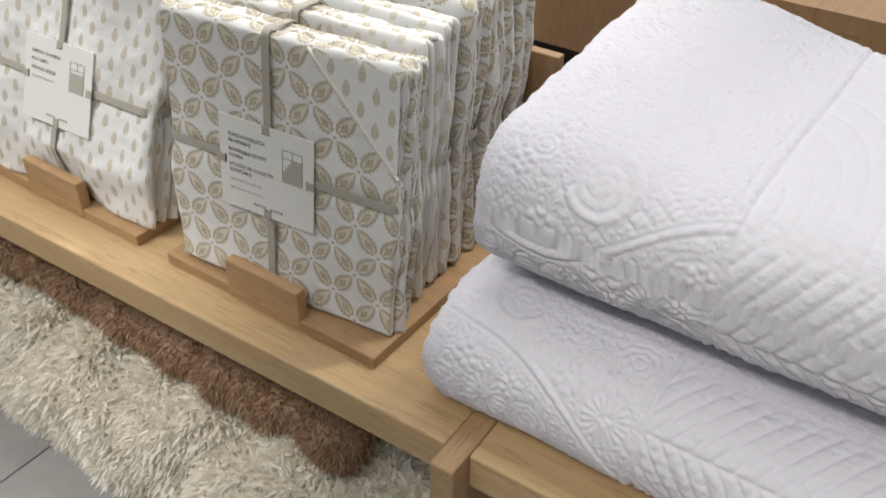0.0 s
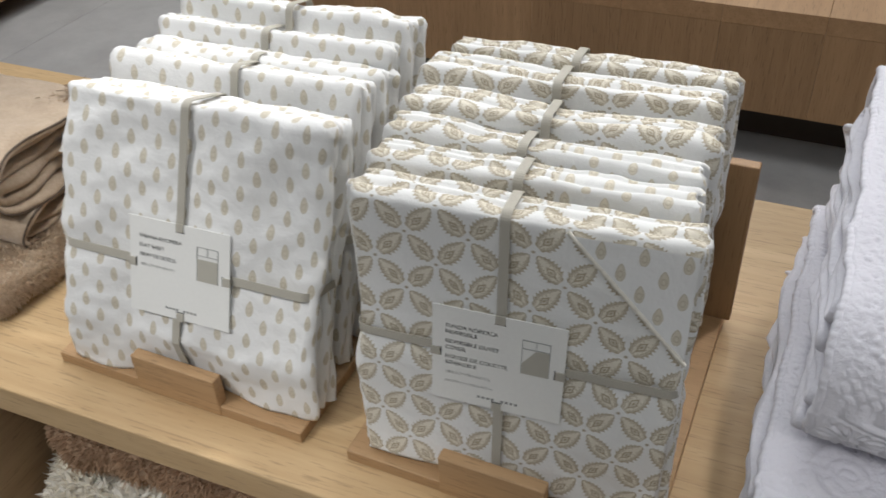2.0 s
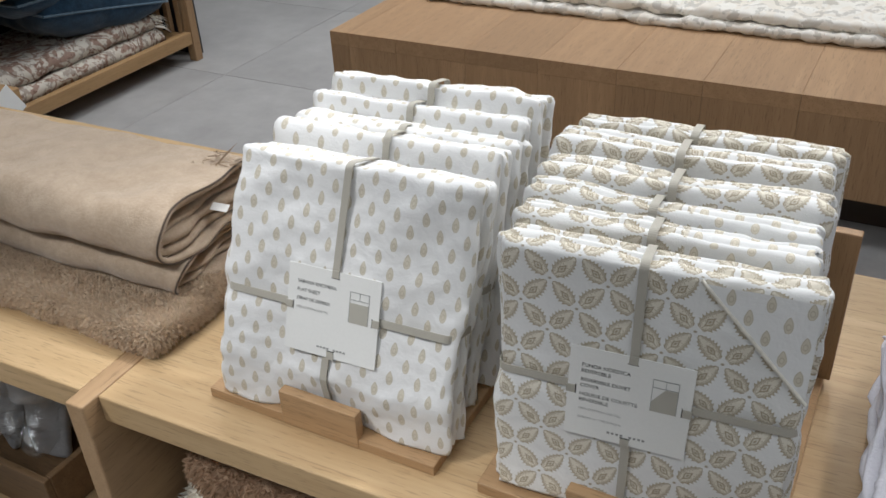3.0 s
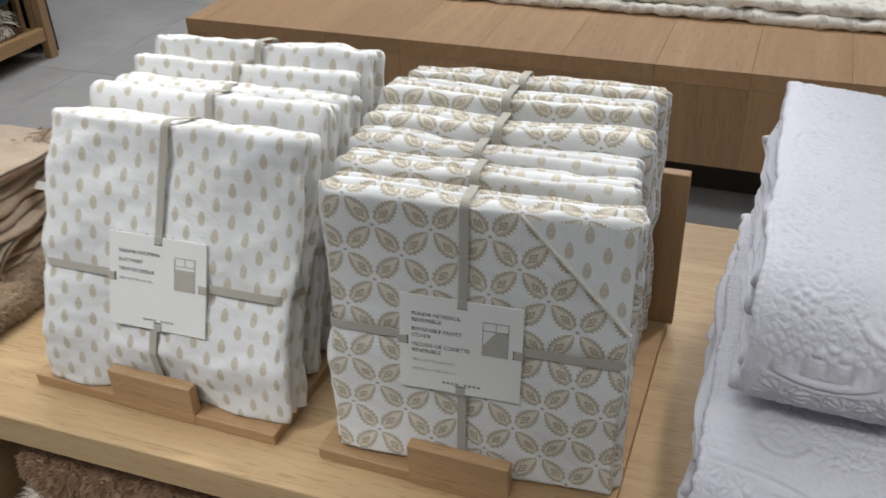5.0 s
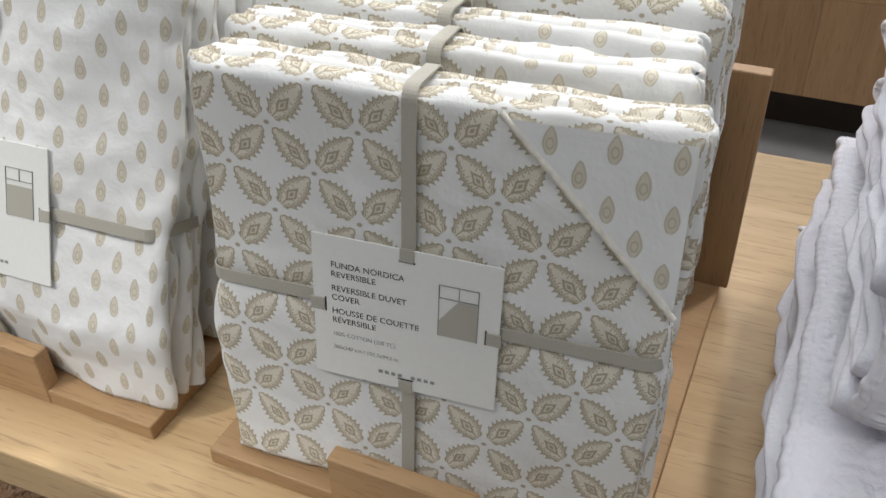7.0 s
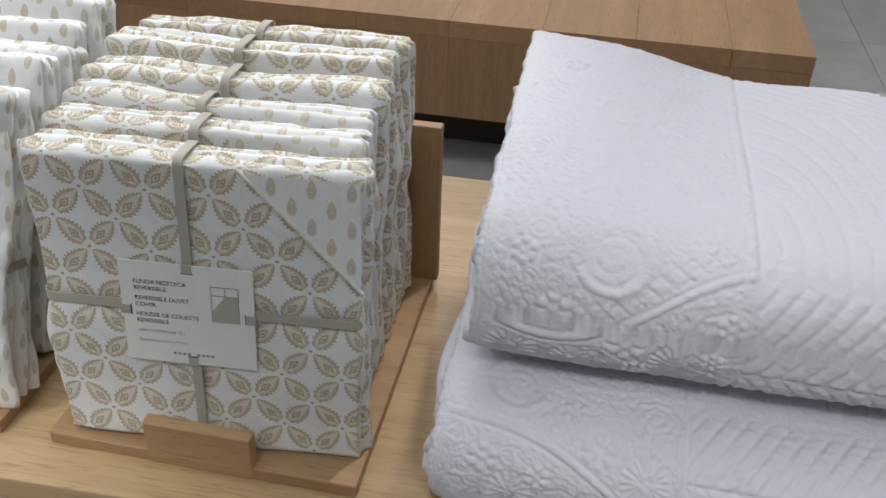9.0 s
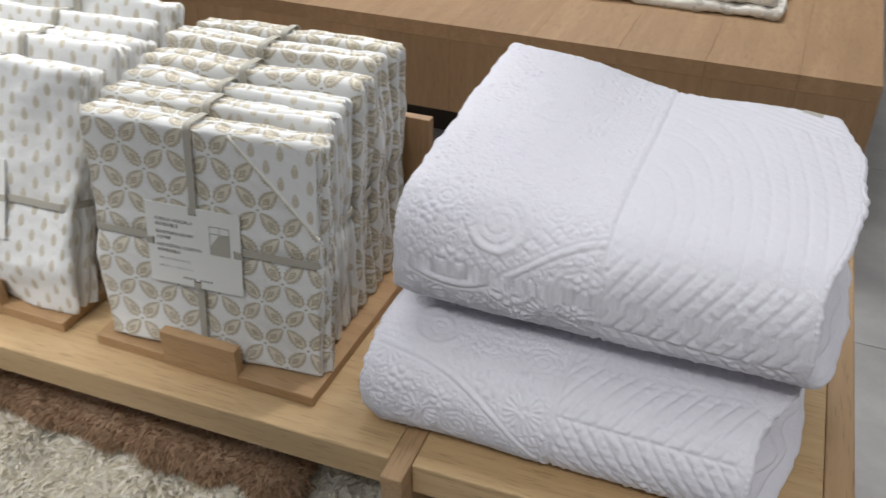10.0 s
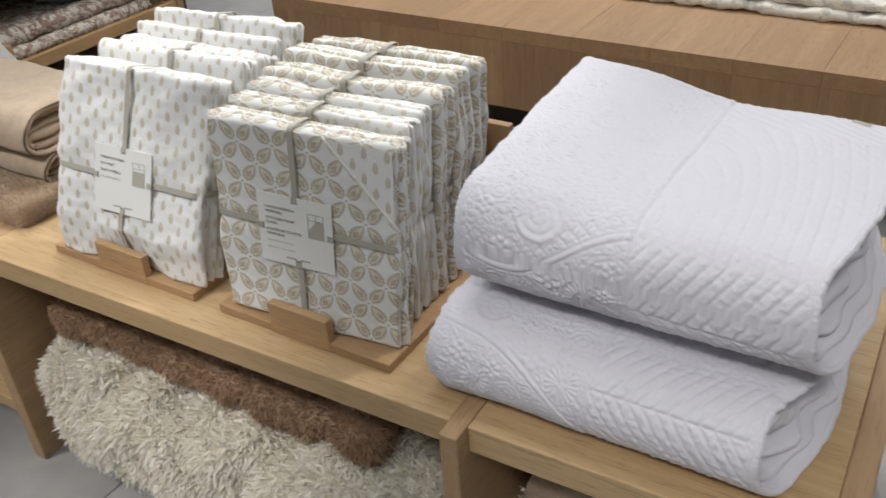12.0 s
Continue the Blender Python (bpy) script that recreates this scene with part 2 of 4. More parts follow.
ceiling_mat = plain("ceiling_paint", (0.7, 0.69, 0.67), 0.9, vary=0.04, scale=3)


def stone_floor():
    c = Mat("grey_stone_tile", (0.30, 0.30, 0.30), 0.42)
    ob = c.coords()
    big, mid, fine = c.noise(ob, 1.6, 4, 0.6), c.noise(ob, 9, 4, 0.65), c.noise(ob, 160, 3)
    f = ((big - 0.5) * 1.5 + (mid - 0.5) * 1.1 + fine * 0.15 + 0.42).op("MINIMUM", 1.0)
    c.colour(c.mix(f, (0.262, 0.255, 0.248), (0.43, 0.42, 0.41)))
    c.rough(mid * 0.25 + 0.32)
    c.bump(fine * 0.3 + mid * 0.5, 0.12, 0.001)
    return c.m


tile_mat = stone_floor()
joint_mat = plain("tile_joint", (0.10, 0.10, 0.10), 0.9)


def printed(name, base, tone, scale):
    """Cream cloth with a small scrolling print."""
    c = Mat(name, base, 0.9, spec=0.15)
    ob = c.coords()
    warp = c.noise(ob, scale * 0.5, 2, 0.5, 1.5)
    rings = ((warp * 26.0).op("SINE")).op("GREATER_THAN", 0.35)
    fl = c.noise(ob, scale * 2.0, 3, 0.6)
    spots = fl.op("GREATER_THAN", 0.55)
    col = c.mix(rings * 0.75, base, tone)
    col = c.mix(spots * 0.5, col, tuple(v * 0.5 for v in tone))
    c.colour(col)
    c.bump(fl + warp, 0.4, 0.004)
    return c.m


paisley = printed("paisley_print", (0.58, 0.54, 0.47), (0.24, 0.12, 0.085), 24)
cream_print = printed("cream_print", (0.80, 0.765, 0.70), (0.76, 0.70, 0.61), 16)
navy = woolly("navy_velvet", (0.006, 0.020, 0.040), (0.020, 0.055, 0.098), 60)
blue_trim = woolly("grey_blue_trim", (0.05, 0.09, 0.13), (0.13, 0.19, 0.25), 300)
# white towelling made grey: the dim bay's shade is painted in
white_terry_shaded = woolly("white_terry_shaded", (0.42, 0.42, 0.42), (0.60, 0.595, 0.59), 300)
# crate wood with the shading of the bay built into its dark tones
shaded_oak = wood("crate_oak_shaded", (0.26, 0.165, 0.085), (0.17, 0.10, 0.05), 0, vary=0.1)
hem_print = plain("hem_print", (0.72, 0.69, 0.61), 0.85, vary=0.22, scale=260)
tag_white = plain("tag_white", (0.82, 0.82, 0.80), 0.6, vary=0.03)
dark_board = plain("dark_board", (0.03, 0.032, 0.038), 0.6)


def clear_film():
    c = Mat("clear_film", (1, 1, 1), 0.1)
    n = c.noise(c.coords(), 45, 3, 0.6)
    bp = c.node("Bump", Height=n, Strength=0.9, Distance=0.008)
    gl = c.node("BsdfGlossy", Roughness=0.08, Normal=bp.outputs[0])
    tp = c.node("BsdfTransparent")
    mx = c.node("MixShader", Fac=0.16)
    c.t.links.new(tp.outputs[0], mx.inputs[1])
    c.t.links.new(gl.outputs[0], mx.inputs[2])
    c.t.links.new(mx.outputs[0], c.t.nodes["Material Output"].inputs[0])
    return c.m


film_mat = clear_film()


# ---- builders ----
def link(name, bm, material, smooth=False):
    me = bpy.data.meshes.new(name)
    bm.to_mesh(me)
    bm.free()
    me.materials.append(material)
    if smooth:
        me.shade_smooth()
    return new(name, me)


def part(name, bm, material, parent, label="", smooth=False):
    ob = link(name, bm, material, smooth)
    ob.parent = parent
    return tagged(ob, label)


def grid_object(name, verts, faces, material, parent=None, uvs=None, label="", smooth=True):
    """A mesh from arrays; uvs are given for each vertex."""
    me = bpy.data.meshes.new(name)
    me.from_pydata(np.asarray(verts, float).tolist(), [], np.asarray(faces).tolist() if not isinstance(faces, list) else faces)
    if uvs is not None:
        layer = me.uv_layers.new(name="UVMap")
        idx = np.empty(len(me.loops), np.int32)
        me.loops.foreach_get("vertex_index", idx)
        layer.data.foreach_set("uv", np.asarray(uvs, np.float32)[idx].ravel())
    me.materials.append(material)
    if smooth:
        me.shade_smooth()
    ob = new(name, me)
    ob.parent = parent
    return tagged(ob, label)


def thing(name, m, label, category, group="", kind=""):
    ob = new(name)
    ob.empty_display_size = 0.05
    ob.matrix_world = m
    return tagged(ob, label, category, group, kind)


def box(x0, x1, y0, y1, z0, z1, bevel=0.002, segments=2):
    bm = bmesh.new()
    bmesh.ops.create_cube(bm, size=1, matrix=Matrix.Translation(((x0 + x1) / 2, (y0 + y1) / 2, (z0 + z1) / 2)) @ Matrix.Diagonal((x1 - x0, y1 - y0, z1 - z0, 1)))
    if bevel:
        bmesh.ops.bevel(bm, geom=list(bm.edges), offset=bevel, segments=segments, affect="EDGES", profile=0.5)
    return bm


def quads(n, m, wrap=False):
    """Faces of a grid of n rows and m columns; wrap joins the last row to the first."""
    a = np.arange(n * m).reshape(n, m)
    if wrap:
        a = np.vstack([a, a[:1]])
    return np.stack([a[:-1, :-1], a[:-1, 1:], a[1:, 1:], a[1:, :-1]], -1).reshape(-1, 4)


class Waves:
    """Smooth random field in the plane or in space, as a sum of sines."""

    def __init__(self, seed, scale, count=14, dim=2):
        r = np.random.RandomState(seed)
        d = r.normal(size=(count, dim))
        d /= np.linalg.norm(d, axis=1)[:, None]
        self.k = d * (2 * np.pi / scale) * r.uniform(0.6, 1.4, (count, 1))
        self.p = r.uniform(0, 6.28, count)
        self.n = math.sqrt(2.0 / count)

    def __call__(self, *c):
        out = 0
        for k, p in zip(self.k, self.p):
            out = out + np.sin(sum(a * b for a, b in zip(k, c)) + p)
        return out * self.n


def section(y0, y1, z0, zf, zb, rf, rb, step, coarse):
    """A rounded, folded cross-section, closed: from the top's back edge forwards, down the front fold, back along the
    underside and up. Gives points (y, z), normals and the way along it."""
    pts = []

    def arc(cy, cz, r, a0, a1):
        n = max(3, int(abs(a1 - a0) * r / step))
        for i in range(n):
            a = a0 + (a1 - a0) * i / n
            pts.append((cy + r * math.cos(a), cz + r * math.sin(a)))

    def line(p, q, st):
        n = max(2, int(math.dist(p, q) / st))
        for i in range(n):
            pts.append((p[0] + (q[0] - p[0]) * i / n, p[1] + (q[1] - p[1]) * i / n))
    line((y1 - rb, zb), (y0 + rf, zf), step)
    rl = min(rf, (zf - z0) * 0.5)
    ru = zf - z0 - rl if zf - z0 - rl < rf else rf
    # upper quarter of the fold as an ellipse, then the lower one
    n = max(6, int(1.6 * rf / step))
    for i in range(n):
        a = math.pi / 2 * (1 + i / n)
        pts.append((y0 + rf + rf * math.cos(a), zf - ru + ru * math.sin(a)))
    for i in range(n):
        a = math.pi * (1 + 0.5 * i / n)
        pts.append((y0 + rf * 0.9 + rf * 0.9 * math.cos(a), z0 + rl + rl * math.sin(a)))
    line((y0 + rf * 0.9, z0), (y1 - rb, z0), coarse)
    arc(y1 - rb, z0 + rb, rb, -math.pi / 2, 0)
    line((y1, z0 + rb), (y1, zb - rb), coarse)
    arc(y1 - rb, zb - rb, rb, 0, math.pi / 2)
    p = np.array(pts)
    t = np.roll(p, -1, 0) - np.roll(p, 1, 0)
    t /= np.linalg.norm(t, axis=1)[:, None]
    nrm = np.stack([t[:, 1], -t[:, 0]], 1)
    nrm *= -1 if nrm[1, 1] < 0 else 1
    way = np.concatenate([[0], np.cumsum(np.linalg.norm(np.diff(p, axis=0), axis=1))])
    return p, nrm, way


def folded_sleeve(name, parent, x0, x1, sec, material, height, edge, wall=0.011, step=0.0025, label="", sag=None):
    """The outer sheet of a folded textile: swept along x, puffed by height(u, way), with thick, rounded open ends.
    edge(way, side) moves the two ends."""
    p, nrm, way = sec
    m = max(4, int((x1 - x0) / step))
    u = np.linspace(0, 1, m + 1)
    W = way[:, None] * np.ones(m + 1)
    lo, hi = x0 + edge(way, -1), x1 + edge(way, 1)
    X = lo[:, None] + (hi - lo)[:, None] * u
    h = height(X - x0, W)
    ends = np.minimum(X - lo[:, None], hi[:, None] - X)
    h = h * np.clip(ends / 0.010, 0, 1)
    Y, Z = p[:, :1] + nrm[:, :1] * h, p[:, 1:] + nrm[:, 1:] * h
    cols = [np.stack([X, Y, Z], -1)]
    # the ends turn round inwards
    def ring(xs, depth):
        return np.stack([xs, p[:, 0] - nrm[:, 0] * depth, p[:, 1] - nrm[:, 1] * depth], -1)[:, None]
    right = [ring(hi + dx, d) for dx, d in ((0.003, wall * 0.25), (0.0035, wall * 0.5), (0.002, wall * 0.85), (-0.004, wall), (-0.06, wall))]
    left = [ring(lo - dx, d) for dx, d in ((-0.06, wall), (-0.004, wall), (0.002, wall * 0.85), (0.0035, wall * 0.5), (0.003, wall * 0.25))]
    V = np.concatenate(left + cols + right, 1)
    if sag is not None:
        V[..., 2] += sag(V[..., 0], V[..., 1], V[..., 2])
    n, k = V.shape[:2]
    return grid_object(name, V.reshape(-1, 3), quads(n, k, True), material, parent, label=label)


def edge_tube(name, parent, sec, x, radius, material, depth, sag=None, label="", twist=0.0):
    """A corded binding round the open end of a fold."""
    p, nrm, way = sec
    c = np.stack([np.broadcast_to(x, way.shape), p[:, 0] - nrm[:, 0] * depth, p[:, 1] - nrm[:, 1] * depth], -1)
    a = np.linspace(0, 2 * np.pi, 8, endpoint=False)
    rr = radius * (1 + twist * np.sin(way * 900))[:, None]
    V = c[:, None, :] + rr[..., None] * (np.cos(a)[None, :, None] * np.array([1.0, 0, 0]) + np.sin(a)[None, :, None] * np.concatenate([np.zeros((len(way), 1)), nrm], 1)[:, None, :])
    V = np.concatenate([V, V[:, :1]], 1)
    if sag is not None:
        V[..., 2] += sag(V[..., 0], V[..., 1], V[..., 2])
    return grid_object(name, V.reshape(-1, 3), quads(len(way), 9, True), material, parent, label=label)


def pad(x0, x1, y0, y1, z0, z1, r, seed=1, lump=0.003, nx=40, ny=24, nz=6):
    """A soft slab with round edges. Returns arrays of vertices and faces."""
    V, F, base = [], [], 0
    n = {0: nx, 1: ny, 2: nz}
    lo, hi = np.array([x0, y0, z0]), np.array([x1, y1, z1])
    for ax in range(3):
        a, b = (ax + 1) % 3, (ax + 2) % 3
        for side in (0, 1):
            s, t = np.meshgrid(np.linspace(0, 1, n[a] + 1), np.linspace(0, 1, n[b] + 1), indexing="ij")
            q = np.zeros(s.shape + (3,))
            q[..., a], q[..., b], q[..., ax] = s, t, side
            V.append((lo + q * (hi - lo)).reshape(-1, 3))
            f = quads(n[a] + 1, n[b] + 1) + base
            F.append(f[:, ::-1] if side else f)
            base += s.size
    V, F = np.vstack(V), np.vstack(F)
    core = np.clip(V, lo + r, hi - r)
    d = V - core
    ln = np.linalg.norm(d, axis=1)[:, None]
    ln[ln == 0] = 1
    V = core + d / ln * np.minimum(r, ln * 10)
    w = Waves(seed, 0.09, 12, 3)
    w2 = Waves(seed + 5, 0.03, 12, 3)
    amp = (w(*V.T) * lump + w2(*V.T) * lump * 0.35)[:, None]
    return V + d / ln * amp, F


def weld(ob, dist=0.0002):
    bm = bmesh.new()
    bm.from_mesh(ob.data)
    bmesh.ops.remove_doubles(bm, verts=bm.verts, dist=dist)
    bm.to_mesh(ob.data)
    bm.free()
    ob.data.shade_smooth()
    return ob


def strands(points, normals, length, width, seed, droop=0.6, spread=0.8, flow=(0, 0, 0)):
    """Tapered, bent strands of pile, each of five vertices."""
    r = np.random.RandomState(seed)
    n = len(points)
    d = normals + r.normal(size=(n, 3)) * spread + np.array(flow)
    d /= np.linalg.norm(d, axis=1)[:, None]
    ln = length * r.uniform(0.6, 1.25, (n, 1))
    side = np.cross(d, r.normal(size=(n, 3)))
    side /= np.linalg.norm(side, axis=1)[:, None]
    w = width * r.uniform(0.6, 1.3, (n, 1))
    bend = np.array([0, 0, -1.0]) * droop * ln + r.normal(size=(n, 3)) * ln * 0.12
    mid = points + d * ln * 0.55 + bend * 0.2
    tip = points + d * ln + bend * 0.7
    V = np.stack([points - side * w * 0.5, points + side * w * 0.5, mid + side * w * 0.55, mid - side * w * 0.55, tip], 1).reshape(-1, 3)
    base = np.arange(n) * 5
    F = [(b, b + 1, b + 2, b + 3) for b in base.tolist()] + [(b + 3, b + 2, b + 4) for b in base.tolist()]
    return V, F


def scatter(V, F, count, seed, keep=None):
    """Random places on a mesh, with normals."""
    r = np.random.RandomState(seed)
    a, b, c, d = (V[F[:, i]] for i in range(4))
    nr = np.cross(c - a, d - b)
    area = np.linalg.norm(nr, axis=1)
    nr = nr / np.maximum(area, 1e-12)[:, None]
    wgt = area * (keep(a, nr) if keep is not None else 1)
    pick = r.choice(len(F), count, p=wgt / wgt.sum())
    s, t = r.uniform(size=(count, 1)), r.uniform(size=(count, 1))
    p = (a[pick] * (1 - s) + b[pick] * s) * (1 - t) + (d[pick] * (1 - s) + c[pick] * s) * t
    return p, nr[pick]


def text(body, size, x, z, parent, material, name="text"):
    cu = bpy.data.curves.new(name, "FONT")
    cu.body, cu.size, cu.space_line = body, size, 1.0
    cu.materials.append(material)
    ob = new(name, cu)
    ob.parent = parent
    ob.matrix_basis = pose(x, -0.0012, z, 90)
    return ob


# ---- the place: floor, walls, ceiling ----
floor = tagged(link("floor", box(-6, 6, -4, 7, -0.08, -0.004, 0), joint_mat), "dark joints of the grey stone floor", "floor", kind="structure")
tagged(link("wall_north", box(-6, 6, 7, 7.15, 0, 3.3, 0), wall_mat), "plain pale shop wall", "wall", kind="structure")
tagged(link("wall_south", box(-6, 6, -4.15, -4, 0, 3.3, 0), wall_mat), "plain pale shop wall", "wall", kind="structure")
tagged(link("wall_east", box(6, 6.15, -4, 7, 0, 3.3, 0), wall_mat), "plain pale shop wall", "wall", kind="structure")
tagged(link("wall_west", box(-6.15, -6, -4, 7, 0, 3.3, 0), wall_mat), "plain pale shop wall", "wall", kind="structure")
tagged(link("ceiling", box(-6, 6, -4, 7, 3.3, 3.4, 0), ceiling_mat), "plain pale shop ceiling", "ceiling", kind="structure")

# ---- the display bench ----
BENCH = pose(0.437, -0.037, 0, 0, 0, 1.5)
T = 0.465
PANELS = [(-1.93, -1.90), (-0.966, -0.936), (-0.025, 0.0), (0.406, 0.436)]
bench = thing("display_bench", BENCH, "long low oak display bench with upright panels and open bays", "bench")
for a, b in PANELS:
    part("panel", box(a, b, -0.026, 0.64, 0, T + 0.0006, 0.0025), oak_y_shaded, bench)
for (_, a), (b, _) in zip(PANELS, PANELS[1:]):
    part("tabletop", box(a + 0.0004, b - 0.0004, 0, 0.638, T - 0.041, T, 0.0022), oak_x, bench)
part("shelf", box(PANELS[0][1], PANELS[1][0], 0.0, 0.60, 0.07, 0.10, 0.002), oak_x, bench)
part("back_panel", box(PANELS[1][1], PANELS[2][0], 0.60, 0.615, 0.02, T - 0.042, 0.001), oak_x, bench)
part("back_panel", box(PANELS[2][1], PANELS[3][0], 0.60, 0.615, 0.02, T - 0.042, 0.001), oak_x, bench)
part("back_panel", box(PANELS[0][1], PANELS[1][0], 0.60, 0.615, 0.10, T - 0.042, 0.001), oak_x, bench)


# ---- the trays ----
def tray(m, w, label, s0, s1):
    t = thing("display_tray", m, label, "tray", "trays on the bench")
    part("base", box(0, w, 0, 0.355, 0, 0.014, 0.0015), stand_x, t)
    part("backboard", box(0, w + 0.007, 0.323, 0.337, 0.0142, 0.214, 0.0015), stand_z_shaded, t, "upright oak board")
    part("stopper", box(s0, s1, -0.0012, 0.0125, 0.0005, 0.050, 0.0015), stand_x, t, "low oak stop")
    return t


tray(pose(0, 0, T), 0.30, "oak display tray holding a row of leaf-print duvet covers", 0.100, 0.203)
tray(pose(-0.366, 0.0, T), 0.314, "oak display tray holding a row of drop-print flat sheets", 0.111, 0.217)


# ---- packed bed linen ----
def bundle_mesh(w, d, h, r, seed, cinch_x, cinch_z, pleats, n=(64, 14, 64), soft=1.0):
    """A folded, banded block of cotton: soft edges, side pleats, and a waist where the bands pull it in. Its front is y = 0."""
    V, F, U, base = [], [], [], 0
    lo, hi = np.array([0, 0, 0.0]), np.array([w, d, h])
    for ax in range(3):
        a, b = (ax + 1) % 3, (ax + 2) % 3
        for side in (0, 1):
            s, t = np.meshgrid(np.linspace(0, 1, n[a] + 1), np.linspace(0, 1, n[b] + 1), indexing="ij")
            q = np.zeros(s.shape + (3,))
            q[..., a], q[..., b], q[..., ax] = s, t, side
            P = (lo + q * (hi - lo)).reshape(-1, 3)
            V.append(P)
            x, y, z = P.T
            if ax == 0:
                uv = (w + 2.2 * y, z) if side else (-2.2 * y, z)
            elif ax == 1:
                uv = (2 * w + d - x, z) if side else (x, z)
            else:
                uv = (x, h + y) if side else (x, -y)
            U.append(np.stack(uv, 1))
            f = quads(n[a] + 1, n[b] + 1) + base
            F.append(f[:, ::-1] if side else f)
            base += s.size
    V, F, U = np.vstack(V), np.vstack(F), np.vstack(U)
    core = np.clip(V, lo + r, hi - r)
    dv = V - core
    ln = np.linalg.norm(dv, axis=1)[:, None]
    ln[ln < 1e-9] = 1
    N = dv / ln
    V = core + N * np.minimum(r, np.linalg.norm(dv, axis=1)[:, None])
    x, y, z = V.T
    big, mid, small = Waves(seed, 0.16, 10, 3), Waves(seed + 1, 0.055, 14, 3), Waves(seed + 2, 0.022, 14, 3)
    amp = big(x, y, z) * 0.0014 * soft + mid(x, y, z) * 0.0006 * soft + small(x, y, z) * 0.0003 * soft
    sidey = np.abs(N[:, 0])
    amp = amp + sidey * mid(x * 1.0, y * 3, z * 0.5) * 0.0016
    amp = amp - 0.0028 * np.exp(-((z - cinch_z) / 0.012) ** 2) * (np.abs(N[:, 2]) < 0.5)
    amp = amp - 0.0020 * np.exp(-((x - cinch_x) / 0.012) ** 2) * (np.abs(N[:, 0]) < 0.5)
    V = V + N * amp[:, None]
    # folded layers at the two sides: each lip stands out by its own amount, with a gap behind the front sheet
    lay = Waves(seed + 3, 0.16, 6, 1)
    ph = np.clip(y / d, 0, 1) * pleats + 0.13 * lay(z) * np.sin(np.pi * np.clip(y / d, 0, 1))
    lip = np.abs(np.sin(np.pi * ph)) ** 0.55
    k = np.clip(np.floor(ph), 0, pleats - 1)
    out = 0.0030 * np.sin(k * 2.4 + seed) + 0.0022 * np.sin(z * 31 + k * 1.9 + seed) - 0.002 * (k > 0)
    V[:, 0] += np.sign(N[:, 0]) * sidey * (out - 0.0085 * (1 - lip))
    # two fold ridges along the top
    ridge = np.exp(-((y - d * (0.42 + 0.07 * np.sin(x * 25 + seed))) / 0.0035) ** 2) + 0.7 * np.exp(-((y - d * (0.74 + 0.05 * np.sin(x * 17 + seed * 2))) / 0.003) ** 2)
    V[:, 2] -= (N[:, 2] > 0.5) * (0.0042 * ridge + 0.0014 * np.clip(big(x * 0.8, y * 2, z), -0.5, 1))
    # the layers hang a little open at the foot
    V[:, 2] += (np.abs(N[:, 2]) > 0.6) * (V[:, 2] < h * 0.5) * 0.004 * np.abs(np.sin(np.pi * ph))
    return V, F, U


def band(pts, nrm, width_dir, width, thick=0.0011):
    """A flat woven band along a line of points."""
    V = []
    for p, n in zip(pts, nrm):
        p, n = Vector(p), Vector(n)
        wd = Vector(width_dir)
        for a, b in ((-0.5, 0.0), (-0.5, 1.0), (0.5, 1.0), (0.5, 0.0)):
            V.append(p + wd * (a * width) + n * (b * thick))
    F = []
    for i in range(len(pts) - 1):
        for k in range(4):
            F.append((i * 4 + k, i * 4 + (k + 1) % 4, i * 4 + 4 + (k + 1) % 4, i * 4 + 4 + k))
    F += [(3, 2, 1, 0), tuple(len(V) - 4 + k for k in range(4))]
    return V, F


def loop_pts(a0, a1, b0, b1, r, n=6):
    """A rounded rectangle as points and outward normals in a plane."""
    out = []
    for cx, cy, s in ((a1 - r, b1 - r, 0), (a0 + r, b1 - r, 1), (a0 + r, b0 + r, 2), (a1 - r, b0 + r, 3)):
        for i in range(n + 1):
            a = math.pi / 2 * (s + i / n)
            out.append(((cx + r * math.cos(a), cy + r * math.sin(a)), (math.cos(a), math.sin(a))))
    return out + out[:1]


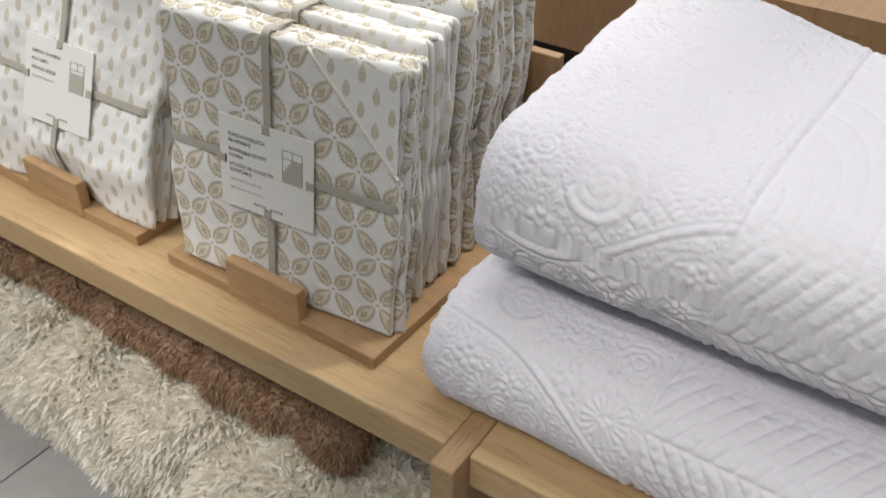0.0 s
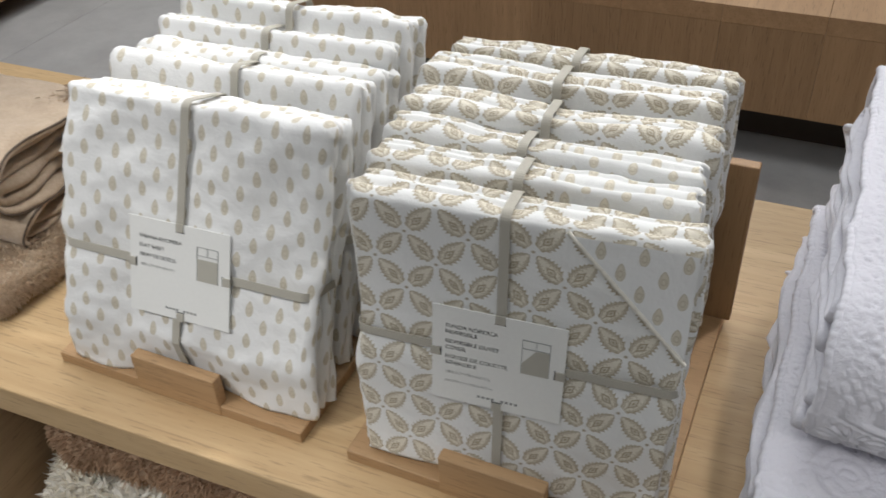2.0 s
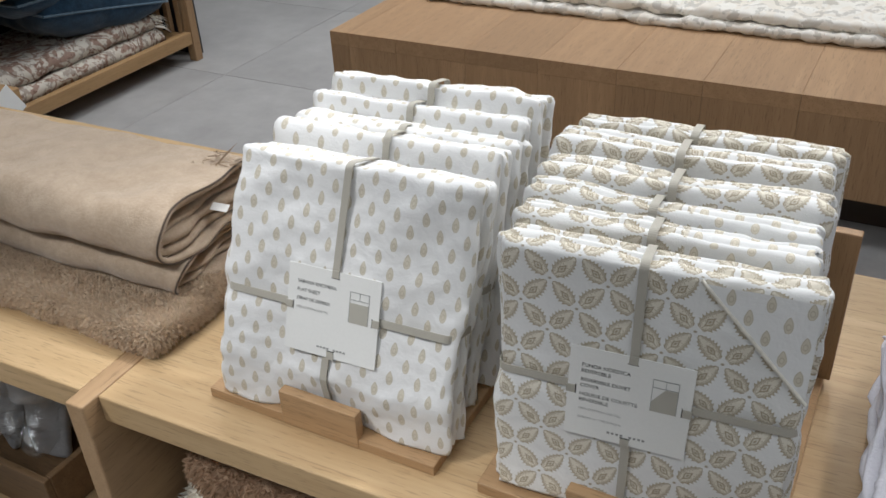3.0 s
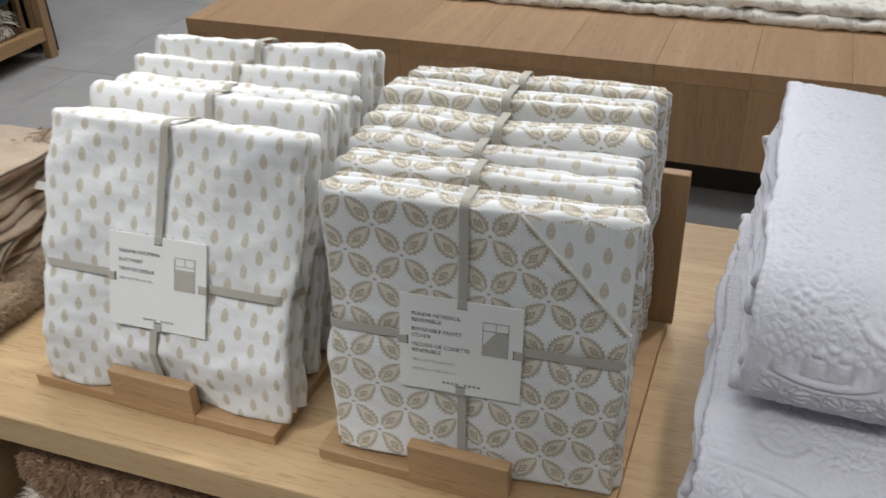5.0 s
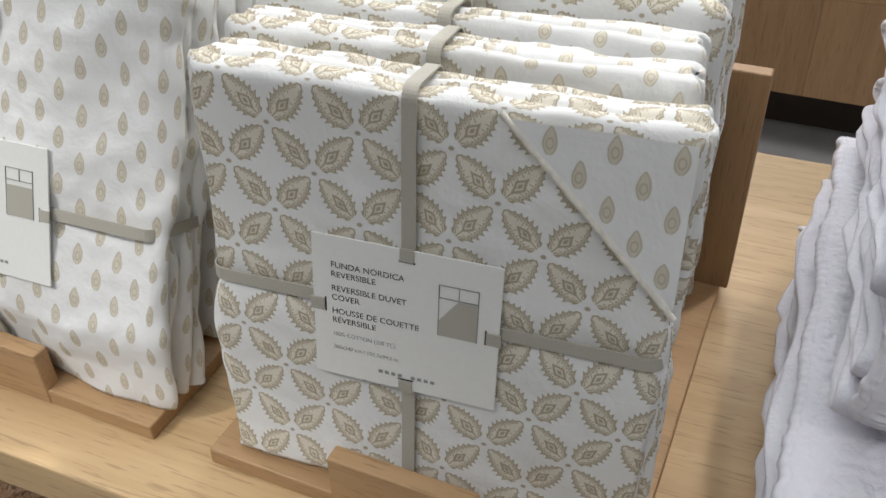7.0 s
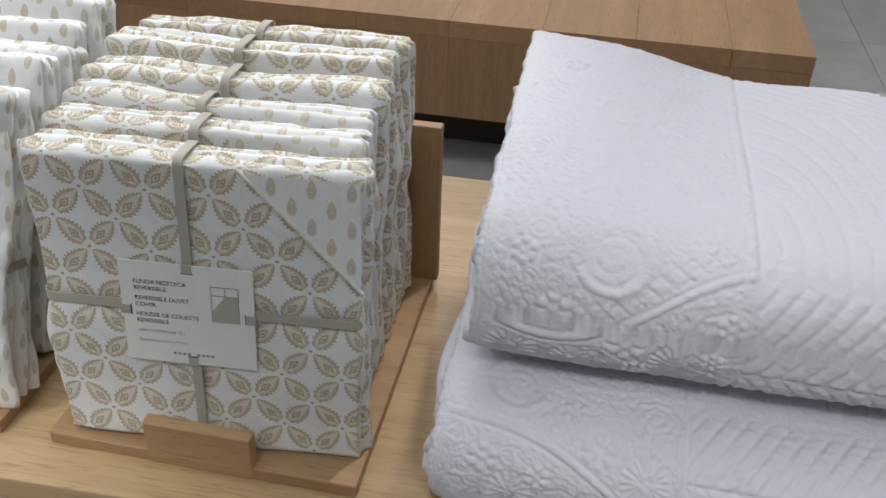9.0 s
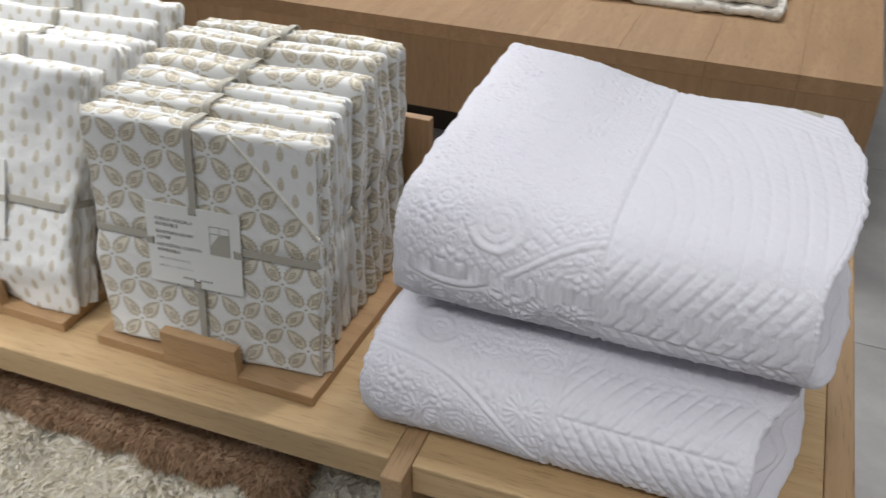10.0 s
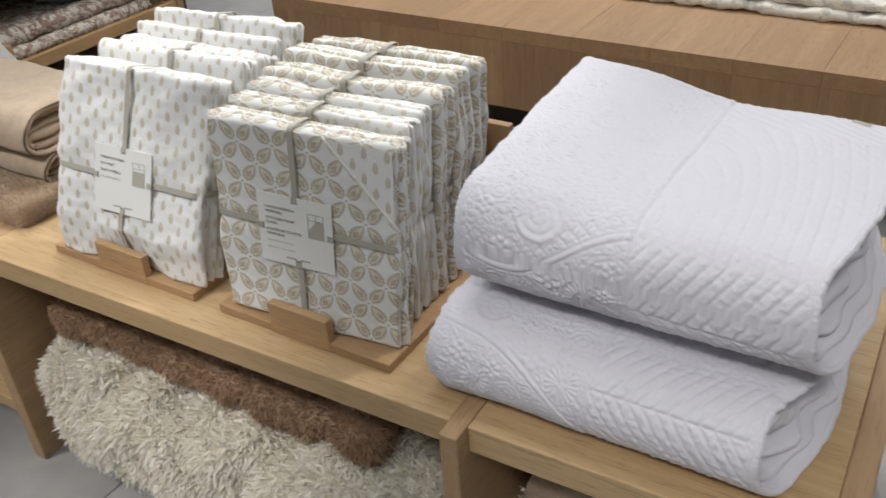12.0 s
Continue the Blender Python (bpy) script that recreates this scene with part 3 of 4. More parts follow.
def bundle(name, m, w, d, h, seed, material, label, category, group, cx, cz, pleats, lean, skew=0.0, soft=1.0, fine=True, stop=None):
    """m stands upright at the foot's front corner; the block leans back and its foot settles flat. stop: the middle and
    half width of the tray's stop that dents the foot."""
    ob = thing(name, m @ Matrix.Rotation(radians(-lean), 4, "X"), label, category, group)
    r = min(0.008, d * 0.3)
    V, F, U = bundle_mesh(w, d, h, r, seed, cx, cz, pleats, (80, 40, 80) if fine else (52, 32, 44), soft)

    def settle(V):
        V[:, 0] += skew * V[:, 2] / h - skew * 0.5
        if stop:
            dent = (0.62 + 0.38 * np.exp(-((V[:, 0] - stop[0]) / stop[1]) ** 4)) * np.clip(1.15 - V[:, 2] / 0.060, 0, 1) * np.clip(1 - V[:, 1] / d, 0, 1)
            V[:, 1] += dent * stop[2]
        V[:, 2] = np.maximum(V[:, 2], V[:, 1] * math.tan(radians(lean)) + 0.0006)
        return V
    weld(grid_object("body", settle(V), F, material, ob, U))
    # bands round the block, along its height and across it
    lp = loop_pts(-0.0012, d + 0.0012, 0.0006, h + 0.0012, r, 6)
    fine_lp = []
    for ((a0, b0), n0), ((a1, b1), n1) in zip(lp, lp[1:]):
        cuts = max(1, int(math.hypot(a1 - a0, b1 - b0) / 0.012))
        for i in range(cuts):
            q = i / cuts
            pull = 0.0016 * math.exp(-((b0 + (b1 - b0) * q - cz) / 0.02) ** 2)
            fine_lp.append(((cx, a0 + (a1 - a0) * q + (pull if n0[0] < -0.9 else 0), b0 + (b1 - b0) * q), (0, *n0)))
    fine_lp.append(fine_lp[0])
    Vb, Fb = band([p for p, _ in fine_lp], [q for _, q in fine_lp], (1, 0, 0), 0.0085)
    grid_object("ribbon", settle(np.array([tuple(v) for v in Vb])), Fb, ribbon_mat, ob, smooth=False)
    lp = [((a, b, cz + 0.004 * ((a - w / 2) / w * 2) ** 2), (na, nb, 0)) for (a, b), (na, nb) in loop_pts(0.0045, w - 0.0045, -0.0012, d + 0.0012, r * 1.2, 6)]
    Vb, Fb = band([p for p, _ in lp], [q for _, q in lp], (0, 0, 1), 0.0085)
    grid_object("ribbon", settle(np.array([tuple(v) for v in Vb])), Fb, ribbon_mat, ob, smooth=False)
    return ob


def card(parent, x, y, z, tilt, lines, small, half_icon):
    """The paper card under the bands, with its words, a little drawing of a bed and a maker's mark as plain bars."""
    w, h = 0.116, 0.100
    c = part("card", box(0, w, -0.0008, 0.0004, -h, 0, 0.0002, 1), card_mat, parent, "white printed paper card")
    c.matrix_basis = pose(x, y, z, tilt, 0, 0)
    yy = 0.021
    for group in lines:
        for ln in group:
            text(ln, 0.0056, 0.0120, -yy, c, ink, "lettering")
            yy += 0.0065
        yy += 0.0032
    for s in small:
        text(s, 0.0038, 0.0120, -yy, c, ink_soft, "lettering")
        yy += 0.0098
    def bar(name, x0, x1, z0, z1, mat, yy=-0.0014):
        part(name, box(x0, x1, yy, -0.0009, z0, z1, 0), mat, c)
    # maker's mark
    for i in range(9):
        if i != 4:
            bar("printed_bar", 0.042 + i * 0.0042, 0.0445 + i * 0.0042, -0.0905, -0.0885, ink_soft)
    # drawing of a bed
    ix0, ix1, iz0, iz1 = 0.079, 0.103, -0.053, -0.018
    bar("drawing_line", ix0, ix1, iz1 - 0.0005, iz1, ink_soft)
    bar("drawing_line", ix0, ix1, iz1 - 0.0090, iz1 - 0.0085, ink_soft)
    for xx in (ix0, (ix0 + ix1) / 2, ix1 - 0.0004):
        bar("drawing_line", xx, xx + 0.0004, iz1 - 0.009, iz1, ink_soft)
    for xx in (ix0, ix1 - 0.0004):
        bar("drawing_line", xx, xx + 0.0004, iz0, iz1, ink_soft)
    bm = bmesh.new()
    if half_icon:
        pts = [(ix0, iz0), (ix1, iz0), (ix1, iz1 - 0.0095), ((ix0 + ix1) / 2, iz1 - 0.0095), (ix0, iz0 + 0.010)]
    else:
        pts = [(ix0, iz0), (ix1, iz0), (ix1, iz1 - 0.0125), (ix0, iz1 - 0.0125)]
    bm.faces.new([bm.verts.new((px, -0.0012, pz)) for px, pz in pts])
    part("drawing_fill", bm, icon_grey, c)
    # slots where the bands pass, and the ends of the bands that run over the card's edge into them
    mx, mz, q, hw = 0.0595, -0.048, 0.0075, 0.0042
    for x0, x1, z0, z1, tab in ((mx - 0.005, mx + 0.005, -q - 0.001, -q, (mx - hw, mx + hw, -q, 0.0012)), (mx - 0.005, mx + 0.005, -h + q, -h + q + 0.001, (mx - hw, mx + hw, -h - 0.0012, -h + q)),
                                (q, q + 0.001, mz - 0.005, mz + 0.005, (-0.0012, q, mz - hw, mz + hw)), (w - q - 0.001, w - q, mz - 0.005, mz + 0.005, (w - q, w + 0.0012, mz - hw, mz + hw))):
        bar("slot", x0, x1, z0, z1, ink, -0.0011)
        part("ribbon_end", box(tab[0], tab[1], -0.0021, -0.0010, tab[2], tab[3], 0.0002, 1), ribbon_mat, c, "grey ribbon")
    return c


# duvet covers: bottoms on the tray, leaning back a little
DZ = T + 0.0145
DUVETS = [(0.012, 0.005, 0.042, 0.287, 6.9, -0.004, 5.4), (-0.001, 0.066, 0.038, 0.287, 5.2, 0.004, 3.6), (-0.004, 0.114, 0.034, 0.289, 5.0, -0.003, 1.6),
          (-0.005, 0.151, 0.044, 0.296, 4.6, 0.003, 3.2), (-0.008, 0.203, 0.046, 0.304, 4.6, -0.004, 3.0), (-0.006, 0.260, 0.034, 0.303, 4.2, 0.002, 2.2)]
for i, (x, y, d, h, lean, skew, turn) in enumerate(DUVETS):
    ob = bundle("duvet_cover", pose(x, y, DZ + 0.0006 * (i == 0), 0, 0.8 * (i == 0), turn), 0.289 - 0.004 * (i > 0), d, h, 11 + 7 * i, both_cotton if i in (1, 2) else leaf_cotton,
                "folded white duvet cover with beige leaf print, tied with grey ribbon" if i else "white leaf-print duvet cover with turned-down corner, printed card and grey ribbon",
                "duvet cover", "duvet covers in the tray", 0.136 + 0.004 * math.sin(i * 2.3), 0.146, 4, lean, skew, fine=i < 2)
    if i == 0:
        # the turned-back corner shows the reverse print, with a corded hem
        bm = bmesh.new()
        uvl = bm.loops.layers.uv.new("UVMap")
        a, b, c3, d3 = (0.1845, -0.0040, 0.281), (0.2815, -0.0034, 0.281), (0.2835, -0.0034, 0.190), (0.2825, -0.0040, 0.185)
        tri = [a, d3, c3, b]
        rows = 14
        vs = []
        for j in range(rows + 1):
            f = j / rows
            l = Vector(a).lerp(Vector(d3), f)
            rgt = Vector(b).lerp(Vector(c3), f)
            vs.append([bm.verts.new(l.lerp(rgt, k / 8) + Vector((0, -0.0006 * math.sin(f * 9 + k), 0))) for k in range(9)])
        for j in range(rows):
            for k in range(8):
                fc = bm.faces.new((vs[j][k], vs[j + 1][k], vs[j + 1][k + 1], vs[j][k + 1]))
                for lp in fc.loops:
                    lp[uvl].uv = (lp.vert.co.x, lp.vert.co.z)
        part("turned_corner", bm, drop_cotton, ob, "corner showing the drop-printed reverse", True)
        bm = bmesh.new()
        n, rad = 40, 0.0019
        prev = None
        for j in range(n + 1):
            p = Vector((0.1835, -0.0040, 0.2835)).lerp(Vector((0.2845, -0.0040, 0.183)), j / n)
            rr = rad * (1 + 0.12 * math.sin(j * 2.1))
            ring = [bm.verts.new(p + Vector((0.7 * rr * math.cos(q), -rr * math.sin(q), 0.7 * rr * math.cos(q)))) for q in [k * math.pi / 4 for k in range(8)]]
            if prev:
                for k in range(8):
                    bm.faces.new((prev[k], prev[(k + 1) % 8], ring[(k + 1) % 8], ring[k]))
            prev = ring
        part("hem", bm, hem_print, ob, "corded hem of the turned corner", True)
        card(ob, 0.0760, -0.0040, 0.194, 0.4, [["FUNDA NÓRDICA", "REVERSIBLE"], ["REVERSIBLE DUVET", "COVER"], ["HOUSSE DE COUETTE", "RÉVERSIBLE"]],
             ["100% COTTON (200 TC)", "260x240 cm / 102.5x94.5 in"], True)

# flat sheets
SHEETS = [(-0.334, -0.019, 0.060, 0.316, 20, 0.016, 2.5), (-0.336, 0.0745, 0.040, 0.309, 18, 0.006, 3.0), (-0.334, 0.120, 0.038, 0.300, 17, 0.004, 3.5), (-0.340, 0.163, 0.038, 0.311, 15.5, 0.002, 2.0), (-0.337, 0.208, 0.040, 0.323, 13.0, 0.006, 1.5)]
for i, (x, y, d, h, lean, skew, turn) in enumerate(SHEETS):
    ob = bundle("flat_sheet", pose(x, y, DZ, 0, 0, turn), 0.295 - 0.006 * (i > 0), d, h, 71 + 9 * i, drop_cotton,
                "folded white flat sheet with beige drop print, tied with grey ribbon" if i else "white drop-print flat sheet with printed card and crossed grey ribbon",
                "flat sheet", "flat sheets in the tray", 0.145 + 0.004 * math.sin(i * 1.7), 0.148, 4, lean, skew, 1.6, fine=i < 1, stop=(0.131, 0.070, 0.034) if i == 0 else None)
    if i == 0:
        card(ob, 0.090, -0.0050, 0.198, 0.0, [["SÁBANA ENCIMERA"], ["FLAT SHEET"], ["DRAP DE DESSUS"]], ["100% COTTON (200 TC)"], False)


# ---- white quilted coverlets ----
def stitch(d, w=0.0022):
    """Puffed height that drops to nothing at a stitch line d metres away."""
    return 1 - np.exp(-(np.abs(d) / w) ** 1.6)


def quilt_height(seam, seed, plan, amp=0.0027):
    """Embossing over (U, V), metres across and metres along from the back. Up to the seam: scrolls, flowers, fans and fish
    scales on both sides of a double border; beyond it nested arcs, then slanting channels that meet in a chevron."""
    w1, w2, w3 = Waves(seed, 0.017, 16), Waves(seed + 1, 0.15, 8), Waves(seed + 2, 0.013, 14)
    w4 = Waves(seed + 4, 0.009, 16)

    def blend(old, fresh, mask):
        return old * (1 - mask) + fresh * mask

    def lines(k, pitch, width):
        return stitch((k - np.round(k)) * pitch, width)

    def height(U, V):
        grain = 0.08 * w3(U, V)
        # meandering stitches: level lines of a smooth field
        f = w1(U, V) * 1.15
        left = stitch((f - np.round(f)) * 0.0075, 0.0012) * 0.80 + grain
        bc = plan["border"](U)
        e = V - bc
        # rows of fish scales along the border's upper side
        row = -e / 0.0075
        shift = (np.floor(row) % 2) * 0.5
        along = U / 0.011 + shift
        scal = row - np.floor(row) + 0.9 * (2 * (along - np.floor(along)) - 1) ** 2 - 0.25
        left = blend(left, stitch(np.abs(scal - 0.5) * 0.006, 0.0011) * 0.7 + grain, np.clip((0.036 + e) / 0.002, 0, 1) * (e < 0))
        for cu, cv, r0, r1, turn in plan["fans"]:
            rr, th = np.hypot(U - cu, V - cv), np.arctan2(V - cv, U - cu)
            m = np.clip((r1 - rr) / 0.0015, 0, 1) * np.clip((rr - r0) / 0.0015, 0, 1)
            left = blend(left, 0.35 + 0.40 * np.cos(th * turn) + grain, m)
            left = blend(left, rr * 0 + 0.05, np.clip(1 - np.abs(rr - r1) / 0.0014, 0, 1))
        for cu, cv, r, pitch in plan["domes"]:
            rr, th = np.hypot(U - cu, (V - cv) * 1.1), np.arctan2(V - cv, U - cu)
            k = rr / pitch + 0.22 * np.abs(np.sin(th * 4))
            left = blend(left, lines(k, pitch, 0.0013) * 0.58 + grain, np.clip((r - rr) / 0.002, 0, 1))
        for cu, cv, r, hand in plan["scrolls"]:
            rr, th = np.hypot(U - cu, V - cv), np.arctan2(V - cv, (U - cu) * hand)
            k = rr / 0.0098 - th / (2 * np.pi)
            m = np.clip((r - rr) / 0.002, 0, 1)
            left = blend(left, lines(k, 0.0098, 0.0014) * 0.42 + grain * 0.5, m)
            rim = np.clip((r + 0.0085 - rr) / 0.0015, 0, 1) * (1 - m) * (np.sin(th + 0.9) > -0.35)
            left = blend(left, 0.55 + 0.65 * np.sin(np.clip((rr - r) / 0.0085, 0, 1) * np.pi), rim)
        for cu, cv, r in plan["flowers"]:
            rr, th = np.hypot(U - cu, V - cv) / r, np.arctan2(V - cv, U - cu)
            pet = np.abs(((th / (2 * np.pi) * 6) % 1) - 0.5) * 2
            bump = np.exp(-((rr - 0.62) / 0.30) ** 2) * (1 - pet ** 3) * 1.35 + np.exp(-(rr / 0.24) ** 2) * 1.2
            left = blend(left, bump, np.clip((1 - rr) / 0.1, 0, 1))
        m = np.clip((0.0098 - np.abs(e)) / 0.0012, 0, 1)
        left = blend(left, stitch(np.abs(e) - 0.0048, 0.0012) * (0.55 + 0.55 * np.exp(-(e / 0.0042) ** 2)), m)
        # beyond the seam
        q0, q1 = plan["channels"]
        arcs = np.hypot(U - seam, (V - q0 + 0.035) * 0.40) / 0.0165
        top = lines(arcs, 0.0165, 0.0022) * 0.5
        feather = lines(((U - seam) * 0.55 - V * 1.0) / 0.014, 0.014, 0.0022) * 0.6
        top = blend(top, feather, np.clip((0.050 + 0.06 * (U - seam) - V) / 0.005, 0, 1))
        chan = lines(((U - seam) * 0.835 + (V - q0) * 0.55) / 0.0140, 0.0140, 0.0019) * (0.95 + grain)
        chev = lines(((U - seam) * 0.80 - (V - q1) * 0.60) / 0.0125, 0.0125, 0.0018) * (0.62 + grain * 2)
        chan = blend(chan, chev, np.clip((V - q1) / 0.002, 0, 1)) * stitch(V - q1, 0.0018)
        right = blend(top, chan, np.clip((V - q0 + 0.006) / 0.02, 0, 1))
        s = np.clip((U - seam) / 0.0015, 0, 1)
        out = blend(left, right, s) * stitch(U - seam, 0.0026) * (0.3 + 0.7 * stitch(U - seam + 0.010, 0.0016))
        return out * amp - 0.0012 * s - 0.0010 * np.exp(-((U - seam) / 0.0018) ** 2) + w2(U, V) * 0.0009 + w4(U, V) * 0.00018
    return height


def coverlet(m, x0, x1, y0, y1, z0, zf, zb, seam, seed, plan, label, tip, bulge, drop=0.0, dip=0.0):
    """A folded coverlet: stacked folds at its left end, a loosely rolled open end at its right, whose front corner is
    drawn in by tip and whose middle swells by bulge."""
    ob = thing("quilted_coverlet", m, label, "coverlet", "coverlets on the bench")
    rf = 0.062
    sec = section(y0, y1, z0, zf, zb, rf, 0.028, 0.0015, 0.012)
    er = Waves(seed + 9, 0.13, 6, 1)
    ruffle = Waves(seed + 15, 0.075, 12, 3)
    er3 = Waves(seed + 12, 0.028, 8, 1)

    def sag(X, Y, Z):
        u, v = np.clip((X - x0) / (x1 - x0), 0, 1), np.clip((Y - y0 - 0.1) / (y1 - y0 - 0.1), 0, 1)
        hollow = dip * np.exp(-((X - x0 - seam) / 0.085) ** 2) * np.clip((Y - y0) / 0.25, 0, 1)
        frill = ruffle(X, Y * 1.2, Z * 0.7) * 0.0012 * np.exp(-np.clip(X - x0 + 0.004, 0, 1) / 0.016) * np.clip((Y - y0) / 0.05, 0, 1)
        return -(drop * u * v + hollow) * (Z - z0) / (zb - z0) + frill

    def end_at(Y, Z):
        f, h = np.clip((Y - y0) / (y1 - y0), 0, 1), np.clip((Z - z0) / (zf - z0), 0, 1)
        return -tip * np.exp(-((Y - y0) / 0.085) ** 2) * (0.4 + 0.6 * h) + bulge * np.sin(np.pi * f) ** 0.8 * (1 - 0.55 * h) - 0.030 * f ** 5

    def start_at(Y):
        return -0.004 * np.clip((Y - y0 - 0.05) / (y1 - y0), 0, 1)

    def edge(way, side):
        e = er(way + side) * 0.0012 + er3(way * (1.3 + side * 0.1)) * 0.0006
        return e + (end_at(sec[0][:, 0], sec[0][:, 1]) if side > 0 else start_at(sec[0][:, 0]) * 0.5)
    folded_sleeve("outer_fold", ob, x0, x1, sec, quilt_white, quilt_height(seam, seed, plan), edge, wall=0.011, step=0.0015, sag=sag)
    for side, xe in ((1, x1), (-1, x0)):
        edge_tube("binding", ob, sec, xe + edge(sec[2], side) + side * 0.002, 0.0046, quilt_white, 0.005, sag, "corded white binding", 0.06)
    # stacked folds inside, seen at the left end
    n = 5
    inner0, inner1 = z0 + 0.013, min(zf, zb) - 0.013
    hgt = (inner1 - inner0) / n
    for k in range(n):
        zz0 = inner0 + k * hgt
        s2 = section(y0 + 0.018 + 0.006 * k, y1 - 0.016, zz0 + 0.001, zz0 + hgt - 0.002, zz0 + hgt - 0.002, hgt * 0.46, hgt * 0.4, 0.006, 0.02)
        ww = Waves(seed + 20 + k, 0.035, 12)
        folded_sleeve("inner_fold", ob, x0 - 0.002 - 0.004 * ((k * 2 + seed) % 3), x1 - 0.12, s2, quilt_white, lambda U, V, ww=ww: ww(U, V) * 0.0014 + np.sin((U * 0.8 + V * 0.6) * 420 + ww(V, U)) * 0.0013,
                      lambda way, side, k=k, s2=s2: (Waves(seed + 31 + k, 0.15, 5, 1)(way + side) * 0.0030 + Waves(seed + 41 + k, 0.06, 7, 1)(way) * 0.0008) + (side < 0) * start_at(s2[0][:, 0]), wall=hgt * 0.30, step=0.004, sag=sag)
    # the roll inside, seen at the right end: layers one within another, set a little lower in front
    for k in range(3):
        g = 0.014 + 0.0155 * k
        za, zt = z0 + g * 0.85, min(zf, zb) - g * 1.15
        s3 = section(y0 + g + 0.012 * k, y1 - g - 0.03 * k, za, zt, zt, min(0.045, (zt - za) * 0.55), (zt - za) * 0.42, 0.004, 0.012)
        ww = Waves(seed + 50 + k, 0.03, 12)
        folded_sleeve("rolled_layer", ob, x1 - 0.115, x1 - 0.010 - 0.009 * k, s3, quilt_white, lambda U, V, ww=ww: ww(U, V) * 0.0012 + np.sin(V * 520 + 1.5 * ww(V, U)) * 0.0006,
                      lambda way, side, k=k, s3=s3: (side > 0) * (end_at(s3[0][:, 0], s3[0][:, 1]) + Waves(seed + 61 + k, 0.09, 5, 1)(way) * 0.004), wall=0.009 + 0.008 * (k == 2), step=0.004, sag=sag)
    return ob


I4 = Matrix.Identity(4)
LOWER = {"border": lambda u: 0.371 + (u - 0.045) * 0.15 + np.maximum(u - 0.045, 0) ** 2 * 3.0, "channels": (0.330, 0.397),
         "flowers": [(0.132, 0.384, 0.017), (0.038, 0.402, 0.015), (0.085, 0.412, 0.012), (0.168, 0.372, 0.013), (0.11, 0.352, 0.012)],
         "scrolls": [(0.060, 0.330, 0.024, -1), (0.10, 0.20, 0.03, 1)], "fans": [(0.172, 0.402, 0.006, 0.022, 18), (0.062, 0.430, 0.006, 0.020, 14), (0.018, 0.372, 0.005, 0.018, 14)],
         "domes": [(0.176, 0.345, 0.026, 0.0075), (0.105, 0.438, 0.022, 0.007)]}
UPPER = {"border": lambda u: 0.377 + 0.037 * np.cos((u - 0.055) * np.pi / 0.16), "channels": (0.345, 0.428),
         "flowers": [(0.057, 0.388, 0.016), (0.116, 0.412, 0.017), (0.190, 0.383, 0.013), (0.182, 0.417, 0.011), (0.125, 0.440, 0.012), (0.142, 0.150, 0.013), (0.050, 0.295, 0.013), (0.045, 0.060, 0.014), (0.150, 0.060, 0.013), (0.030, 0.345, 0.012)],
         "scrolls": [(0.098, 0.341, 0.024, 1), (0.094, 0.136, 0.017, -1)],
         "fans": [(0.158, 0.428, 0.007, 0.024, 20), (0.025, 0.436, 0.006, 0.024, 16), (0.075, 0.440, 0.006, 0.018, 14), (0.160, 0.245, 0.006, 0.022, 16), (0.040, 0.220, 0.005, 0.020, 14)],
         "domes": [(0.186, 0.392, 0.031, 0.0078), (0.150, 0.318, 0.019, 0.0068), (0.165, 0.268, 0.016, 0.0065), (0.074, 0.185, 0.020, 0.0070), (0.040, 0.325, 0.016, 0.0062), (0.030, 0.120, 0.024, 0.0075), (0.175, 0.180, 0.022, 0.0075)]}
coverlet(I4.copy(), 0.373, 0.785, -0.012, 0.415, T + 0.001, 0.578, 0.604, 0.202, 3, LOWER, "white quilted cotton coverlet, folded, lying on the oak bench", 0.036, 0.022)
coverlet(I4.copy(), 0.396, 0.796, 0.030, 0.414, 0.607, 0.744, 0.771, 0.204, 8, UPPER, "white quilted cotton coverlet, folded, lying on another coverlet", 0.018, 0.026, 0.036, 0.015)
cov = [o for o in scene.objects if o.name.startswith("quilted_coverlet")][-1]
tab = part("label", box(0, 0.022, -0.004, 0.004, 0, 0.001, 0.0003, 1), icon_grey, cov, "small grey sewn label")
tab.matrix_basis = pose(0.742, 0.386, 0.7420, 0, 4, -8)


